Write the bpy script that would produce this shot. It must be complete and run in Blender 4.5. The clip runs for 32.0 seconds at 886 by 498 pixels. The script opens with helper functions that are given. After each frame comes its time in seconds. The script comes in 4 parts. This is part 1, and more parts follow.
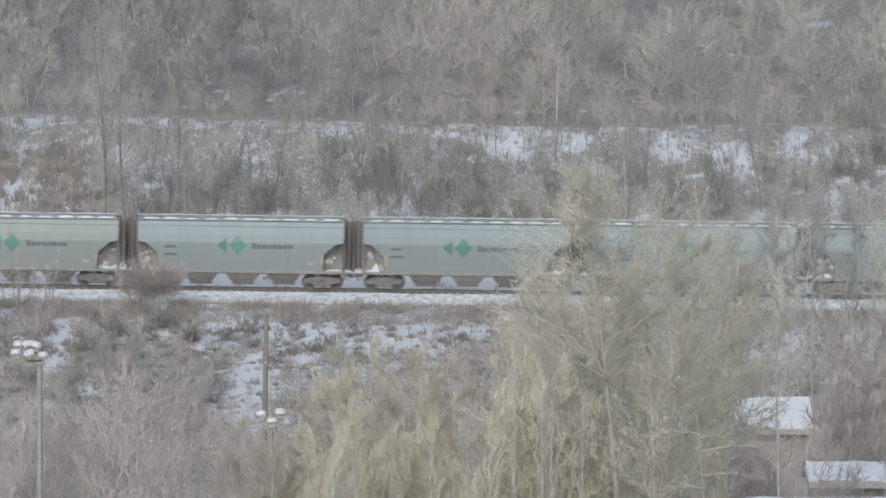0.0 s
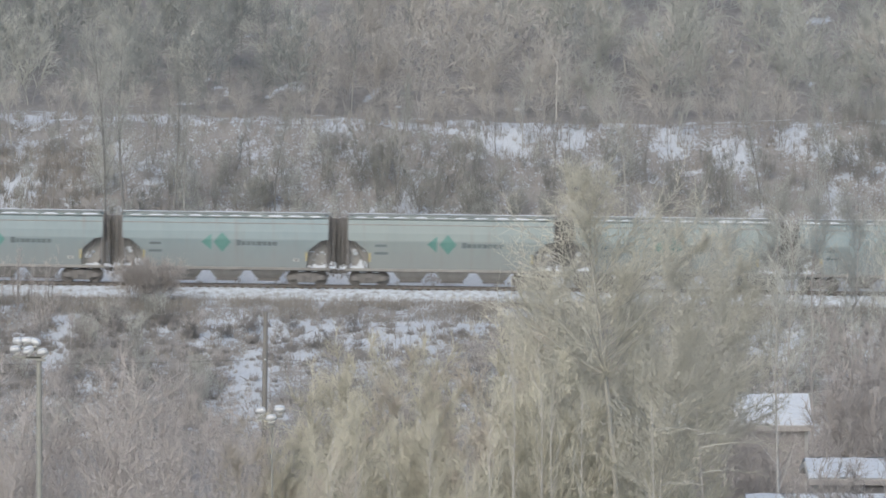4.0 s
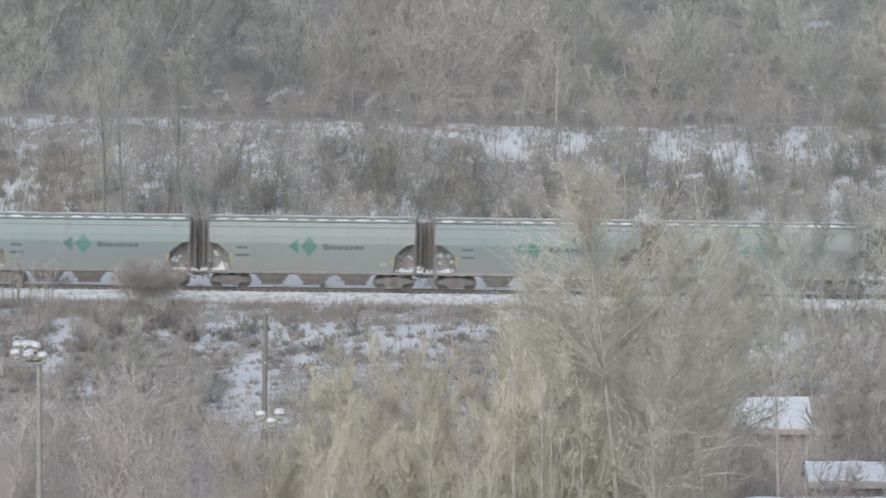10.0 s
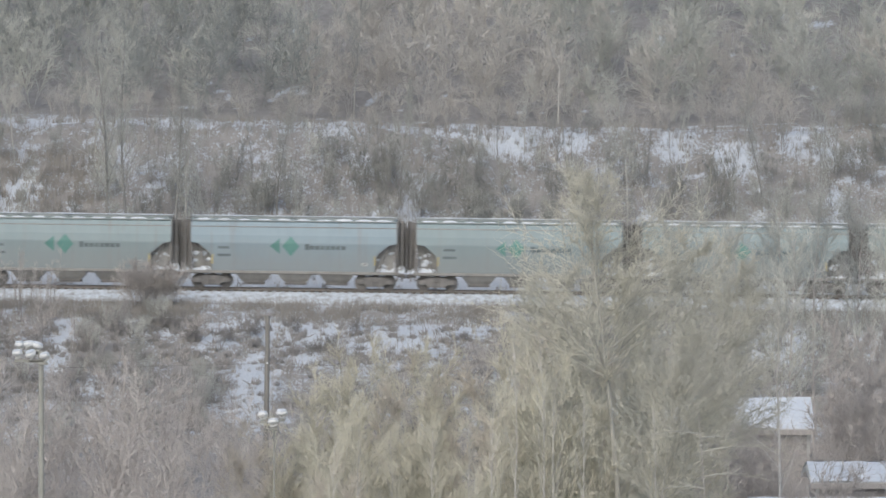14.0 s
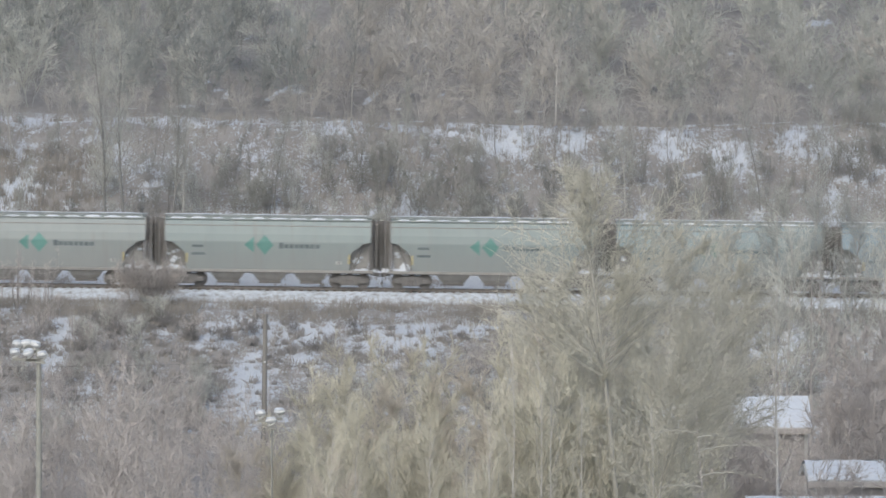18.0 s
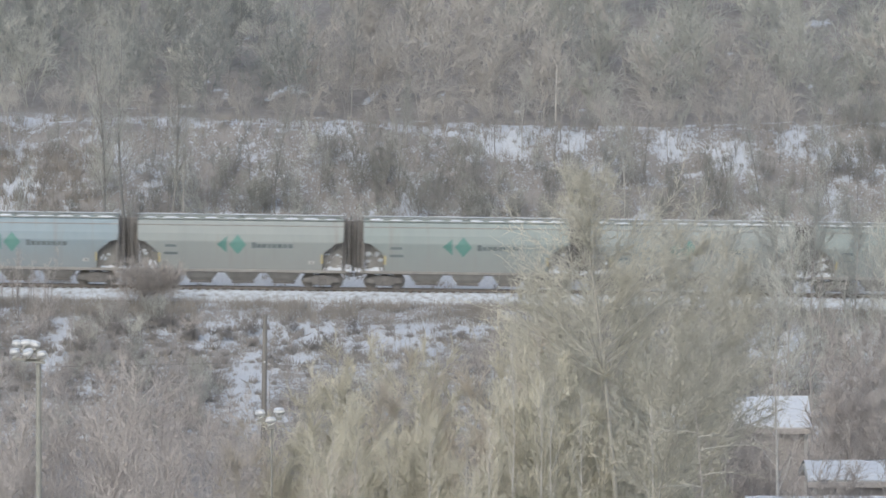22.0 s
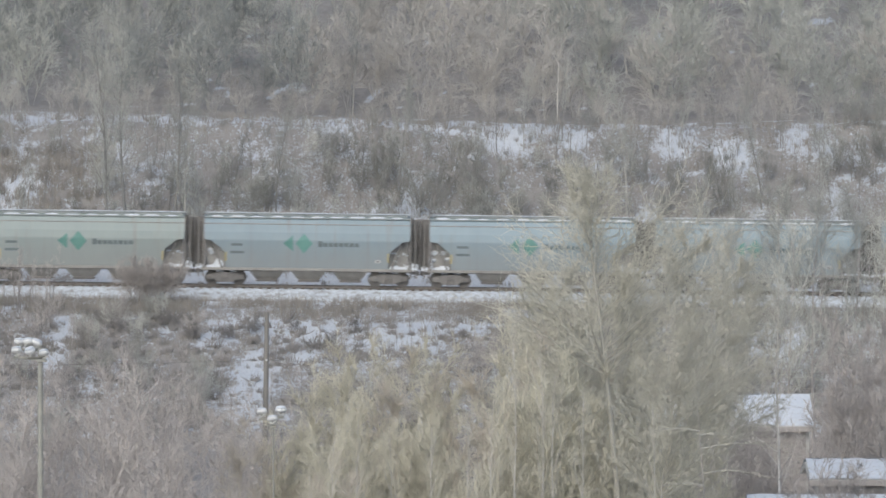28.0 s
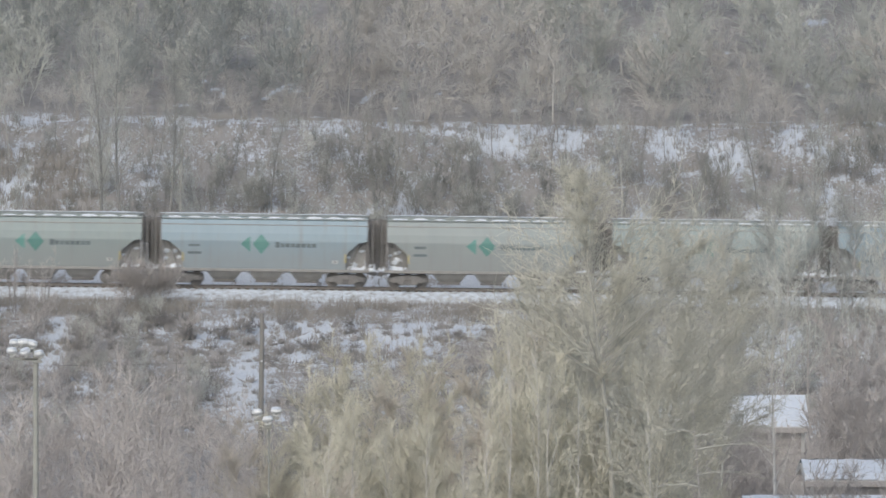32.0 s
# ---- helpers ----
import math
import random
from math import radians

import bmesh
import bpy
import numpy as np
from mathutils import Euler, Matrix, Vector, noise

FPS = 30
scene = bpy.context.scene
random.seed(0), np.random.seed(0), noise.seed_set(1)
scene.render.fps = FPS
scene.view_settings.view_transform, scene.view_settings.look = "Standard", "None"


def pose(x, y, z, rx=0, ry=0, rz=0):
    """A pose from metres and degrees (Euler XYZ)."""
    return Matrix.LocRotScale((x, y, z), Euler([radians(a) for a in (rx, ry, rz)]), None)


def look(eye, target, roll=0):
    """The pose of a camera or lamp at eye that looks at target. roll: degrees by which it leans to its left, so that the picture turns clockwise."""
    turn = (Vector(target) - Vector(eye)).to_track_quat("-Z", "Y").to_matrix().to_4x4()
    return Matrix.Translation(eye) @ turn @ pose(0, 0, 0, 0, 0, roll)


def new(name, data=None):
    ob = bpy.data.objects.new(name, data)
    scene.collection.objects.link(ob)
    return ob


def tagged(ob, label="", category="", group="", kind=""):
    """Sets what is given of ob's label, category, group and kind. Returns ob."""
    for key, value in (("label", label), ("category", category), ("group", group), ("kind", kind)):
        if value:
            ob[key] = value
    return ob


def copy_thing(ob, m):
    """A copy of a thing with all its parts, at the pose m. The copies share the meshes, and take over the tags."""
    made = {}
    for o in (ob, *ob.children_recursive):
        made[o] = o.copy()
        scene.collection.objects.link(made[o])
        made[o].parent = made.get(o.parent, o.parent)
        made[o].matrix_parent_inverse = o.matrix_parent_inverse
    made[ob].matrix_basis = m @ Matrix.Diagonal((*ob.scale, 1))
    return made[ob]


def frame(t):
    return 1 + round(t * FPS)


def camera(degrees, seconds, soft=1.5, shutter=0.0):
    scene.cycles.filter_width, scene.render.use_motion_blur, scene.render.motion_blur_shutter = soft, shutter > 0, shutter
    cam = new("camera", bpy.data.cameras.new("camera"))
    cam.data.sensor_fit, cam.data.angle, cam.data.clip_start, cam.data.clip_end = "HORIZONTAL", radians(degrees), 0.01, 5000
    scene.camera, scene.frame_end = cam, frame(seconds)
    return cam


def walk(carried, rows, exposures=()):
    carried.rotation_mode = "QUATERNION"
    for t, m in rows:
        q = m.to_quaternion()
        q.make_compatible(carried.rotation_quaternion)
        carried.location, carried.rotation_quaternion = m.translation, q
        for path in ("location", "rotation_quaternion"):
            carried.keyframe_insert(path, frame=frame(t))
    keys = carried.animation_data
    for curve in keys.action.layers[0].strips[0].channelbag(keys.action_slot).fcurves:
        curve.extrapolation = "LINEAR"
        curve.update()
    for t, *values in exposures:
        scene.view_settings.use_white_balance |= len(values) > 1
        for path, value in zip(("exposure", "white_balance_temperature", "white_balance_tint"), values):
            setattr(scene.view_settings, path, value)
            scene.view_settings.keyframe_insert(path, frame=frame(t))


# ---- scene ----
# The camera stands on a rise 400 m south of a railway; x runs along the track, y away from the camera, z is 0 at the rail's top.
EYE = Vector((0.0, -400.0, 14.0))
STEP = 0.03744


def aim(sway, nod):
    """The camera's pose, with the small shake of a long lens in steps of 3.7 cm at the track."""
    return look(EYE, (-sway * STEP, 0.0, 2.58 + nod * STEP))


cam = camera(8.39, 32.0, soft=1.65, shutter=0.5)
walk(cam, [
    (0, aim(-1.2, 3.2)), (0.5, aim(-2.3, 2.8)), (1, aim(-3.2, 5.4)), (1.5, aim(-1.5, 3.5)), (2, aim(-2.2, 1.4)), (2.5, aim(-5.5, -3.5)), (3, aim(-3.3,
    -1.5)), (3.5, aim(-2.2, -3.1)), (5.5, aim(-2.6, -1.2)), (6, aim(-0.7, -3.9)), (6.5, aim(-4.6, -7.1)), (7, aim(-5.5, -4.2)), (7.5, aim(-6.7, -3.1)),
    (8, aim(-4.7, 1.4)), (8.5, aim(-5.1, 3.5)), (9, aim(-9.9, 8)), (9.5, aim(-5.3, 3.1)), (10, aim(-2.2, 3.1)), (10.5, aim(-2.1, 4.3)), (11, aim(4.6,
    -3.1)), (11.5, aim(6, -4)), (12, aim(4.6, -5.3)), (12.5, aim(-0.3, -1.8)), (13, aim(0, 0)), (13.5, aim(0, 2.7)), (14, aim(1.4, 3.6)), (14.5, aim(-1.1,
    0.6)), (16.5, aim(-3.3, -1.5)), (17, aim(-1.5, -1.2)), (17.5, aim(-1.8, 0)), (18, aim(-2.8, 1.5)), (18.5, aim(-4.4, -1.4)), (19, aim(-5.7, -0.7)),
    (19.5, aim(-5.7, 0)), (20, aim(-8.8, -1)), (20.5, aim(-8.8, -2.3)), (21, aim(-7.8, -1.7)), (21.5, aim(-6.2, 0)), (22, aim(-3.2, 1.5)), (22.5,
    aim(-2.1, 1.1)), (23, aim(-3.2, -1)), (23.5, aim(-4, 0)), (24, aim(-2.9, -0.7)), (24.5, aim(-0.7, -1.8)), (25, aim(3.6, -0.1)), (25.5, aim(4.6, 0)),
    (27.5, aim(-3.8, 0)), (28, aim(-0.1, -1.7)), (28.5, aim(-2.9, -1.7)), (29, aim(-3.1, -0.1)), (29.5, aim(-4.6, 1.5)), (30, aim(-6.1, -0.1)), (30.5,
    aim(-7.7, 3.2)), (31, aim(-9.2, -0.7)), (31.5, aim(-7.2, 0.1)), (32, aim(-8.4, 0))])

# ---- light: a dull winter day ----
world = bpy.data.worlds.new("overcast_sky")
scene.world = world
world.use_nodes = True
wn = world.node_tree.nodes
sky = wn.new("ShaderNodeTexSky")
sky.sky_type = "NISHITA"
sky.sun_disc = False
sky.sun_elevation = radians(38)
sky.sun_rotation = radians(200)
sky.air_density, sky.dust_density, sky.ozone_density = 1.0, 2.0, 1.0
wn["Background"].inputs["Strength"].default_value = 0.14
world.node_tree.links.new(sky.outputs[0], wn["Background"].inputs["Color"])
sun_data = bpy.data.lights.new("sun", "SUN")
sun_data.energy, sun_data.angle, sun_data.color = 1.55, radians(75), (0.99, 0.965, 0.87)
sun = new("sun", sun_data)
sun.matrix_world = look((-42, -120, 99), (0, 0, 0))
scene.view_settings.exposure = -0.13

# ---- materials ----


def material(name, colours, scale=3.0, rough=0.8, metal=0.0, bump=0.2, bump_scale=30.0, vary=0.15, stretch=(1, 1, 1), detail=5.0):
    """A mottled surface: two scales of noise between the colours, fine relief, and a shift from object to object."""
    mat = bpy.data.materials.new(name)
    mat.use_nodes = True
    nt = mat.node_tree
    n, l = nt.nodes, nt.links
    bsdf = n["Principled BSDF"]
    bsdf.inputs["Roughness"].default_value = rough
    bsdf.inputs["Metallic"].default_value = metal
    co = n.new("ShaderNodeTexCoord")
    mp = n.new("ShaderNodeMapping")
    mp.inputs["Scale"].default_value = stretch
    l.new(co.outputs["Object"], mp.inputs["Vector"])
    no = n.new("ShaderNodeTexNoise")
    no.inputs["Scale"].default_value = scale
    no.inputs["Detail"].default_value = detail
    no.inputs["Roughness"].default_value = 0.65
    l.new(mp.outputs[0], no.inputs["Vector"])
    ramp = n.new("ShaderNodeValToRGB")
    while len(ramp.color_ramp.elements) < len(colours):
        ramp.color_ramp.elements.new(0.5)
    for i, c in enumerate(colours):
        e = ramp.color_ramp.elements[i]
        e.position = 0.3 + 0.4 * i / max(1, len(colours) - 1)
        e.color = (*c, 1)
    l.new(no.outputs["Fac"], ramp.inputs["Fac"])
    info = n.new("ShaderNodeObjectInfo")
    mr = n.new("ShaderNodeMapRange")
    mr.inputs["To Min"].default_value, mr.inputs["To Max"].default_value = 1 - vary, 1 + vary
    l.new(info.outputs["Random"], mr.inputs["Value"])
    hsv = n.new("ShaderNodeHueSaturation")
    l.new(ramp.outputs[0], hsv.inputs["Color"])
    l.new(mr.outputs[0], hsv.inputs["Value"])
    l.new(hsv.outputs[0], bsdf.inputs["Base Color"])
    if bump:
        fine = n.new("ShaderNodeTexNoise")
        fine.inputs["Scale"].default_value = bump_scale
        fine.inputs["Detail"].default_value = 4
        l.new(mp.outputs[0], fine.inputs["Vector"])
        b = n.new("ShaderNodeBump")
        b.inputs["Strength"].default_value = bump
        b.inputs["Distance"].default_value = 0.03
        l.new(fine.outputs["Fac"], b.inputs["Height"])
        l.new(b.outputs[0], bsdf.inputs["Normal"])
    return mat


def car_paint(name, low, high):
    """Pale enamel with road grime that runs down in streaks, and a few rust stains."""
    mat = material(name, [low, high], scale=0.9, rough=0.45, bump=0.05, bump_scale=3, vary=0.05, stretch=(1, 1, 0.35))
    nt = mat.node_tree
    n, l = nt.nodes, nt.links
    bsdf = n["Principled BSDF"]
    base = bsdf.inputs["Base Color"].links[0].from_socket
    co = n["Texture Coordinate"]
    info = n["Object Info"]
    shift = n.new("ShaderNodeVectorMath")
    shift.operation = "SCALE"
    comb = n.new("ShaderNodeCombineXYZ")
    l.new(info.outputs["Random"], comb.inputs[0])
    l.new(comb.outputs[0], shift.inputs[0])
    shift.inputs["Scale"].default_value = 57.0
    add = n.new("ShaderNodeVectorMath")
    l.new(co.outputs["Object"], add.inputs[0])
    l.new(shift.outputs[0], add.inputs[1])
    mp = n.new("ShaderNodeMapping")
    mp.inputs["Scale"].default_value = (3.2, 1.0, 0.12)
    l.new(add.outputs[0], mp.inputs["Vector"])
    st = n.new("ShaderNodeTexNoise")
    st.inputs["Scale"].default_value = 1.0
    st.inputs["Detail"].default_value = 6
    l.new(mp.outputs[0], st.inputs["Vector"])
    mr = n.new("ShaderNodeMapRange")
    mr.inputs["From Min"].default_value, mr.inputs["From Max"].default_value = 0.58, 0.8
    mr.inputs["To Max"].default_value = 0.5
    l.new(st.outputs["Fac"], mr.inputs["Value"])
    mix = n.new("ShaderNodeMix")
    mix.data_type = "RGBA"
    mix.inputs["B"].default_value = (0.268, 0.226, 0.183, 1)
    l.new(mr.outputs[0], mix.inputs["Factor"])
    l.new(base, mix.inputs["A"])
    # Greyer towards the bottom: grime, and the lower side's shade put into the colour.
    sep = n.new("ShaderNodeSeparateXYZ")
    l.new(co.outputs["Object"], sep.inputs[0])
    noi = n.new("ShaderNodeTexNoise")
    noi.inputs["Scale"].default_value = 1.7
    l.new(add.outputs[0], noi.inputs["Vector"])
    ma = n.new("ShaderNodeMath")
    ma.operation = "ADD"
    l.new(sep.outputs["Z"], ma.inputs[0])
    l.new(noi.outputs["Fac"], ma.inputs[1])
    m2 = n.new("ShaderNodeMapRange")
    m2.inputs["From Min"].default_value, m2.inputs["From Max"].default_value = 3.9, 2.2
    m2.inputs["To Min"].default_value, m2.inputs["To Max"].default_value = 0.0, 0.55
    l.new(ma.outputs[0], m2.inputs["Value"])
    mix2 = n.new("ShaderNodeMix")
    mix2.data_type = "RGBA"
    mix2.inputs["B"].default_value = (0.317, 0.323, 0.317, 1)
    l.new(m2.outputs[0], mix2.inputs["Factor"])
    l.new(mix.outputs["Result"], mix2.inputs["A"])
    l.new(mix2.outputs["Result"], bsdf.inputs["Base Color"])
    return mat


def ground_material():
    """Thin snow broken by dead grass and leaf litter; under the woods on the hill the litter wins."""
    mat = bpy.data.materials.new("snowy_ground")
    mat.use_nodes = True
    nt = mat.node_tree
    n, l = nt.nodes, nt.links
    bsdf = n["Principled BSDF"]
    bsdf.inputs["Roughness"].default_value = 0.9
    co = n.new("ShaderNodeTexCoord")

    def noise_at(scale, detail, stretch=(1, 1, 1)):
        mp = n.new("ShaderNodeMapping")
        mp.inputs["Scale"].default_value = stretch
        l.new(co.outputs["Object"], mp.inputs["Vector"])
        t = n.new("ShaderNodeTexNoise")
        t.inputs["Scale"].default_value = scale
        t.inputs["Detail"].default_value = detail
        t.inputs["Roughness"].default_value = 0.7
        l.new(mp.outputs[0], t.inputs["Vector"])
        return t.outputs["Fac"]

    def ramp(value, pairs):
        r = n.new("ShaderNodeValToRGB")
        while len(r.color_ramp.elements) < len(pairs):
            r.color_ramp.elements.new(0.5)
        for e, (p, c) in zip(r.color_ramp.elements, pairs):
            e.position, e.color = p, (*c, 1)
        l.new(value, r.inputs["Fac"])
        return r.outputs[0]

    def math_node(op, a, b):
        m = n.new("ShaderNodeMath")
        m.operation = op
        for i, v in enumerate((a, b)):
            if isinstance(v, (int, float)):
                m.inputs[i].default_value = v
            else:
                l.new(v, m.inputs[i])
        return m.outputs[0]

    big, mid, fine = noise_at(0.2, 3), noise_at(1.6, 7, (1.2, 0.5, 1)), noise_at(6.2, 4, (1.3, 0.45, 1))
    snow = ramp(fine, [(0.3, (0.51, 0.55, 0.60)), (0.65, (0.66, 0.695, 0.735))])
    litter = ramp(mid, [(0.3, (0.265, 0.254, 0.24)), (0.5, (0.325, 0.31, 0.294)), (0.7, (0.385, 0.368, 0.35))])
    sep = n.new("ShaderNodeSeparateXYZ")
    l.new(co.outputs["Object"], sep.inputs[0])
    wood = n.new("ShaderNodeMapRange")
    wood.inputs["From Min"].default_value, wood.inputs["From Max"].default_value = 31, 42
    wood.inputs["To Max"].default_value = 0.30
    l.new(sep.outputs["Y"], wood.inputs["Value"])
    total = math_node("ADD", math_node("ADD", math_node("MULTIPLY", big, 0.3), math_node("MULTIPLY", mid, 0.4)), math_node("MULTIPLY", fine, 0.5))
    field = n.new("ShaderNodeMapRange")
    field.inputs["From Min"].default_value, field.inputs["From Max"].default_value = -33, -42
    field.inputs["To Max"].default_value = 0.3
    l.new(sep.outputs["Y"], field.inputs["Value"])
    drift = n.new("ShaderNodeAttribute")
    drift.attribute_name = "drift"
    bare = math_node("MULTIPLY", math_node("ADD", wood.outputs[0], field.outputs[0]), math_node("SUBTRACT", 1.0, drift.outputs["Fac"]))
    total = math_node("ADD", total, bare)
    total = math_node("SUBTRACT", total, math_node("MULTIPLY", drift.outputs["Fac"], 0.15))
    mask = n.new("ShaderNodeMapRange")
    mask.inputs["From Min"].default_value, mask.inputs["From Max"].default_value = 0.55, 0.575
    l.new(total, mask.inputs["Value"])
    mix = n.new("ShaderNodeMix")
    mix.data_type = "RGBA"
    l.new(mask.outputs[0], mix.inputs["Factor"])
    l.new(snow, mix.inputs["A"])
    l.new(litter, mix.inputs["B"])
    l.new(mix.outputs["Result"], bsdf.inputs["Base Color"])
    b = n.new("ShaderNodeBump")
    b.inputs["Strength"].default_value = 0.5
    b.inputs["Distance"].default_value = 0.15
    l.new(math_node("SUBTRACT", fine, mask.outputs[0]), b.inputs["Height"])
    l.new(b.outputs[0], bsdf.inputs["Normal"])
    return mat


M_GROUND = ground_material()
M_SNOW = material("snow", [(0.602, 0.649, 0.707), (0.742, 0.776, 0.811)], scale=4, rough=0.85, bump=0.4, bump_scale=9, vary=0.04)
M_BALLAST = material("ballast", [(0.293, 0.281, 0.268), (0.561, 0.598, 0.634), (0.683, 0.732, 0.781)], scale=2.2, rough=0.95, bump=0.9, bump_scale=14, vary=0.02)
M_TIE = material("tie_wood", [(0.122, 0.098, 0.085), (0.244, 0.207, 0.183)], scale=4, rough=0.9, vary=0.2)
M_RAIL = material("rail_steel", [(0.146, 0.134, 0.122), (0.244, 0.226, 0.213)], scale=5, rough=0.6, metal=0.2, vary=0.02)
# Bark, twigs and steel are paler than real: haze put into their colours.
M_HILLBARK = material("weathered_grey_bark", [(0.315, 0.315, 0.297), (0.404, 0.398, 0.376)], scale=6, rough=0.9, bump=0.4, vary=0.15, stretch=(1, 1, 0.3))
M_PALEHILL = material("pale_poplar_bark", [(0.376, 0.370, 0.349), (0.462, 0.451, 0.424)], scale=6, rough=0.9, bump=0.4, vary=0.1, stretch=(1, 1, 0.3))
M_BANKBARK = material("grey_brown_bark", [(0.258, 0.253, 0.242), (0.343, 0.338, 0.322)], scale=6, rough=0.9, bump=0.4, vary=0.12, stretch=(1, 1, 0.2))
M_SLOPEBARK = material("dark_weed_stems", [(0.253, 0.241, 0.234), (0.340, 0.328, 0.319)], scale=6, rough=0.9, bump=0.3, vary=0.12, stretch=(1, 1, 0.2))
M_MAUVEBARK = material("mauve_brown_bark", [(0.403, 0.372, 0.354), (0.512, 0.476, 0.451)], scale=6, rough=0.9, bump=0.3, vary=0.12, stretch=(1, 1, 0.2))
M_DARKBARK = material("dark_bark", [(0.262, 0.250, 0.232), (0.378, 0.364, 0.342)], scale=6, rough=0.9, bump=0.5, vary=0.15, stretch=(1, 1, 0.2))
M_BIRCH = material("birch_bark", [(0.439, 0.421, 0.390), (0.659, 0.634, 0.598)], scale=5, rough=0.8, bump=0.3, vary=0.12, stretch=(1, 1, 0.6))
M_TWIG = material("grey_twigs", [(0.422, 0.430, 0.397), (0.538, 0.545, 0.506)], scale=0.7, rough=0.9, bump=0, vary=0.2)
M_REDTWIG = material("red_brown_twigs", [(0.537, 0.516, 0.483), (0.644, 0.621, 0.583)], scale=0.6, rough=0.9, bump=0, vary=0.2)
M_DIMTWIG = material("dim_grey_twigs", [(0.289, 0.305, 0.295), (0.361, 0.377, 0.361)], scale=0.4, rough=0.9, bump=0, vary=0.12)
M_SAGE = material("sage_grey_twigs", [(0.430, 0.442, 0.410), (0.524, 0.538, 0.500)], scale=0.4, rough=0.9, bump=0, vary=0.12)
M_MAUVE = material("mauve_brown_twigs", [(0.472, 0.441, 0.421), (0.562, 0.525, 0.500)], scale=0.5, rough=0.9, bump=0, vary=0.1)
M_TAN = material("tan_willow_twigs", [(0.542, 0.501, 0.434), (0.639, 0.591, 0.519)], scale=0.5, rough=0.85, bump=0, vary=0.08)
M_OLIVE = material("yellow_willow_twigs", [(0.572, 0.551, 0.459), (0.667, 0.642, 0.537)], scale=0.5, rough=0.85, bump=0, vary=0.1)
M_PALEBARK = material("pale_willow_bark", [(0.415, 0.403, 0.360), (0.512, 0.500, 0.451)], scale=4, rough=0.85, bump=0.3, vary=0.1, stretch=(1, 1, 0.3))
M_BRUSH = material("dark_brush_twigs", [(0.281, 0.285, 0.264), (0.374, 0.379, 0.352)], scale=0.7, rough=0.9, bump=0, vary=0.2)
M_TUFT = material("russet_twigs", [(0.423, 0.392, 0.366), (0.526, 0.489, 0.457)], scale=0.7, rough=0.9, bump=0, vary=0.1)
M_WILLOW = material("pale_willow_twigs", [(0.534, 0.520, 0.446), (0.628, 0.611, 0.530)], scale=0.5, rough=0.85, bump=0, vary=0.08)
M_GRASS = material("dead_grass", [(0.311, 0.293, 0.268), (0.413, 0.390, 0.359)], scale=0.8, rough=0.95, bump=0, vary=0.1)
M_BLUE = car_paint("pale_blue_enamel", (0.268, 0.348, 0.397), (0.305, 0.390, 0.439))
M_GREY = car_paint("pale_grey_green_enamel", (0.287, 0.342, 0.342), (0.323, 0.378, 0.372))
M_BEIGE = car_paint("weathered_beige_enamel", (0.299, 0.336, 0.336), (0.336, 0.372, 0.366))
M_TEAL = car_paint("pale_teal_enamel", (0.268, 0.342, 0.360), (0.305, 0.378, 0.397))
M_GREEN = material("emblem_green", [(0.116, 0.275, 0.244), (0.152, 0.317, 0.283)], scale=1.5, rough=0.5, bump=0, vary=0.12)
M_LETTER = material("lettering_grey", [(0.134, 0.171, 0.183), (0.183, 0.220, 0.226)], scale=2, rough=0.6, bump=0, vary=0.1)
M_UNDER = material("dirty_steel", [(0.185, 0.176, 0.169), (0.256, 0.246, 0.236)], scale=2.5, rough=0.75, metal=0.1, bump=0.3, vary=0.12)
M_ENDS = material("grimy_end_steel", [(0.275, 0.271, 0.261), (0.384, 0.376, 0.361)], scale=2.5, rough=0.8, bump=0.2, vary=0.12)
M_HOPPER = material("hopper_grime", [(0.268, 0.260, 0.244), (0.366, 0.354, 0.336)], scale=1.6, rough=0.8, bump=0.2, vary=0.1)
M_SIGNAL = material("yellow_reflector", [(0.488, 0.409, 0.207), (0.573, 0.488, 0.256)], scale=3, rough=0.4, bump=0, vary=0.1)
M_ROOF = material("weathered_pale_roof_steel", [(0.305, 0.336, 0.336), (0.390, 0.421, 0.421)], scale=2.0, rough=0.7, bump=0.1, vary=0.06)
M_WHITE = material("white_enamel", [(0.683, 0.695, 0.708), (0.805, 0.817, 0.817)], scale=3, rough=0.5, bump=0.05, vary=0.05)
M_POLE = material("weathered_pole_wood", [(0.207, 0.198, 0.185), (0.305, 0.293, 0.275)], scale=3, rough=0.9, bump=0.4, vary=0.08, stretch=(1, 1, 0.1))
M_MAST = material("galvanised_mast", [(0.305, 0.305, 0.275), (0.390, 0.390, 0.354)], scale=3, rough=0.7, metal=0.0, bump=0.05, vary=0.05)
M_WALL = material("brown_siding", [(0.390, 0.364, 0.345), (0.464, 0.434, 0.415)], scale=1.5, rough=0.85, bump=0.2, vary=0.08)
M_TRIM = material("pale_trim", [(0.512, 0.512, 0.500), (0.634, 0.634, 0.610)], scale=3, rough=0.7, bump=0.05, vary=0.05)
M_CABLE = material("cable_black", [(0.122, 0.122, 0.122), (0.171, 0.171, 0.171)], scale=3, rough=0.6, bump=0, vary=0.05)
M_SPRUCE = material("spruce_needles", [(0.244, 0.238, 0.213), (0.342, 0.329, 0.299)], scale=2, rough=0.85, bump=0, vary=0.15)

# ---- mesh helpers ----


def mesh_of(name, verts, faces, mat, smooth=False):
    me = bpy.data.meshes.new(name)
    me.from_pydata(verts, [], faces)
    me.materials.append(mat)
    if smooth:
        me.polygons.foreach_set("use_smooth", [True] * len(me.polygons))
    me.update()
    return me


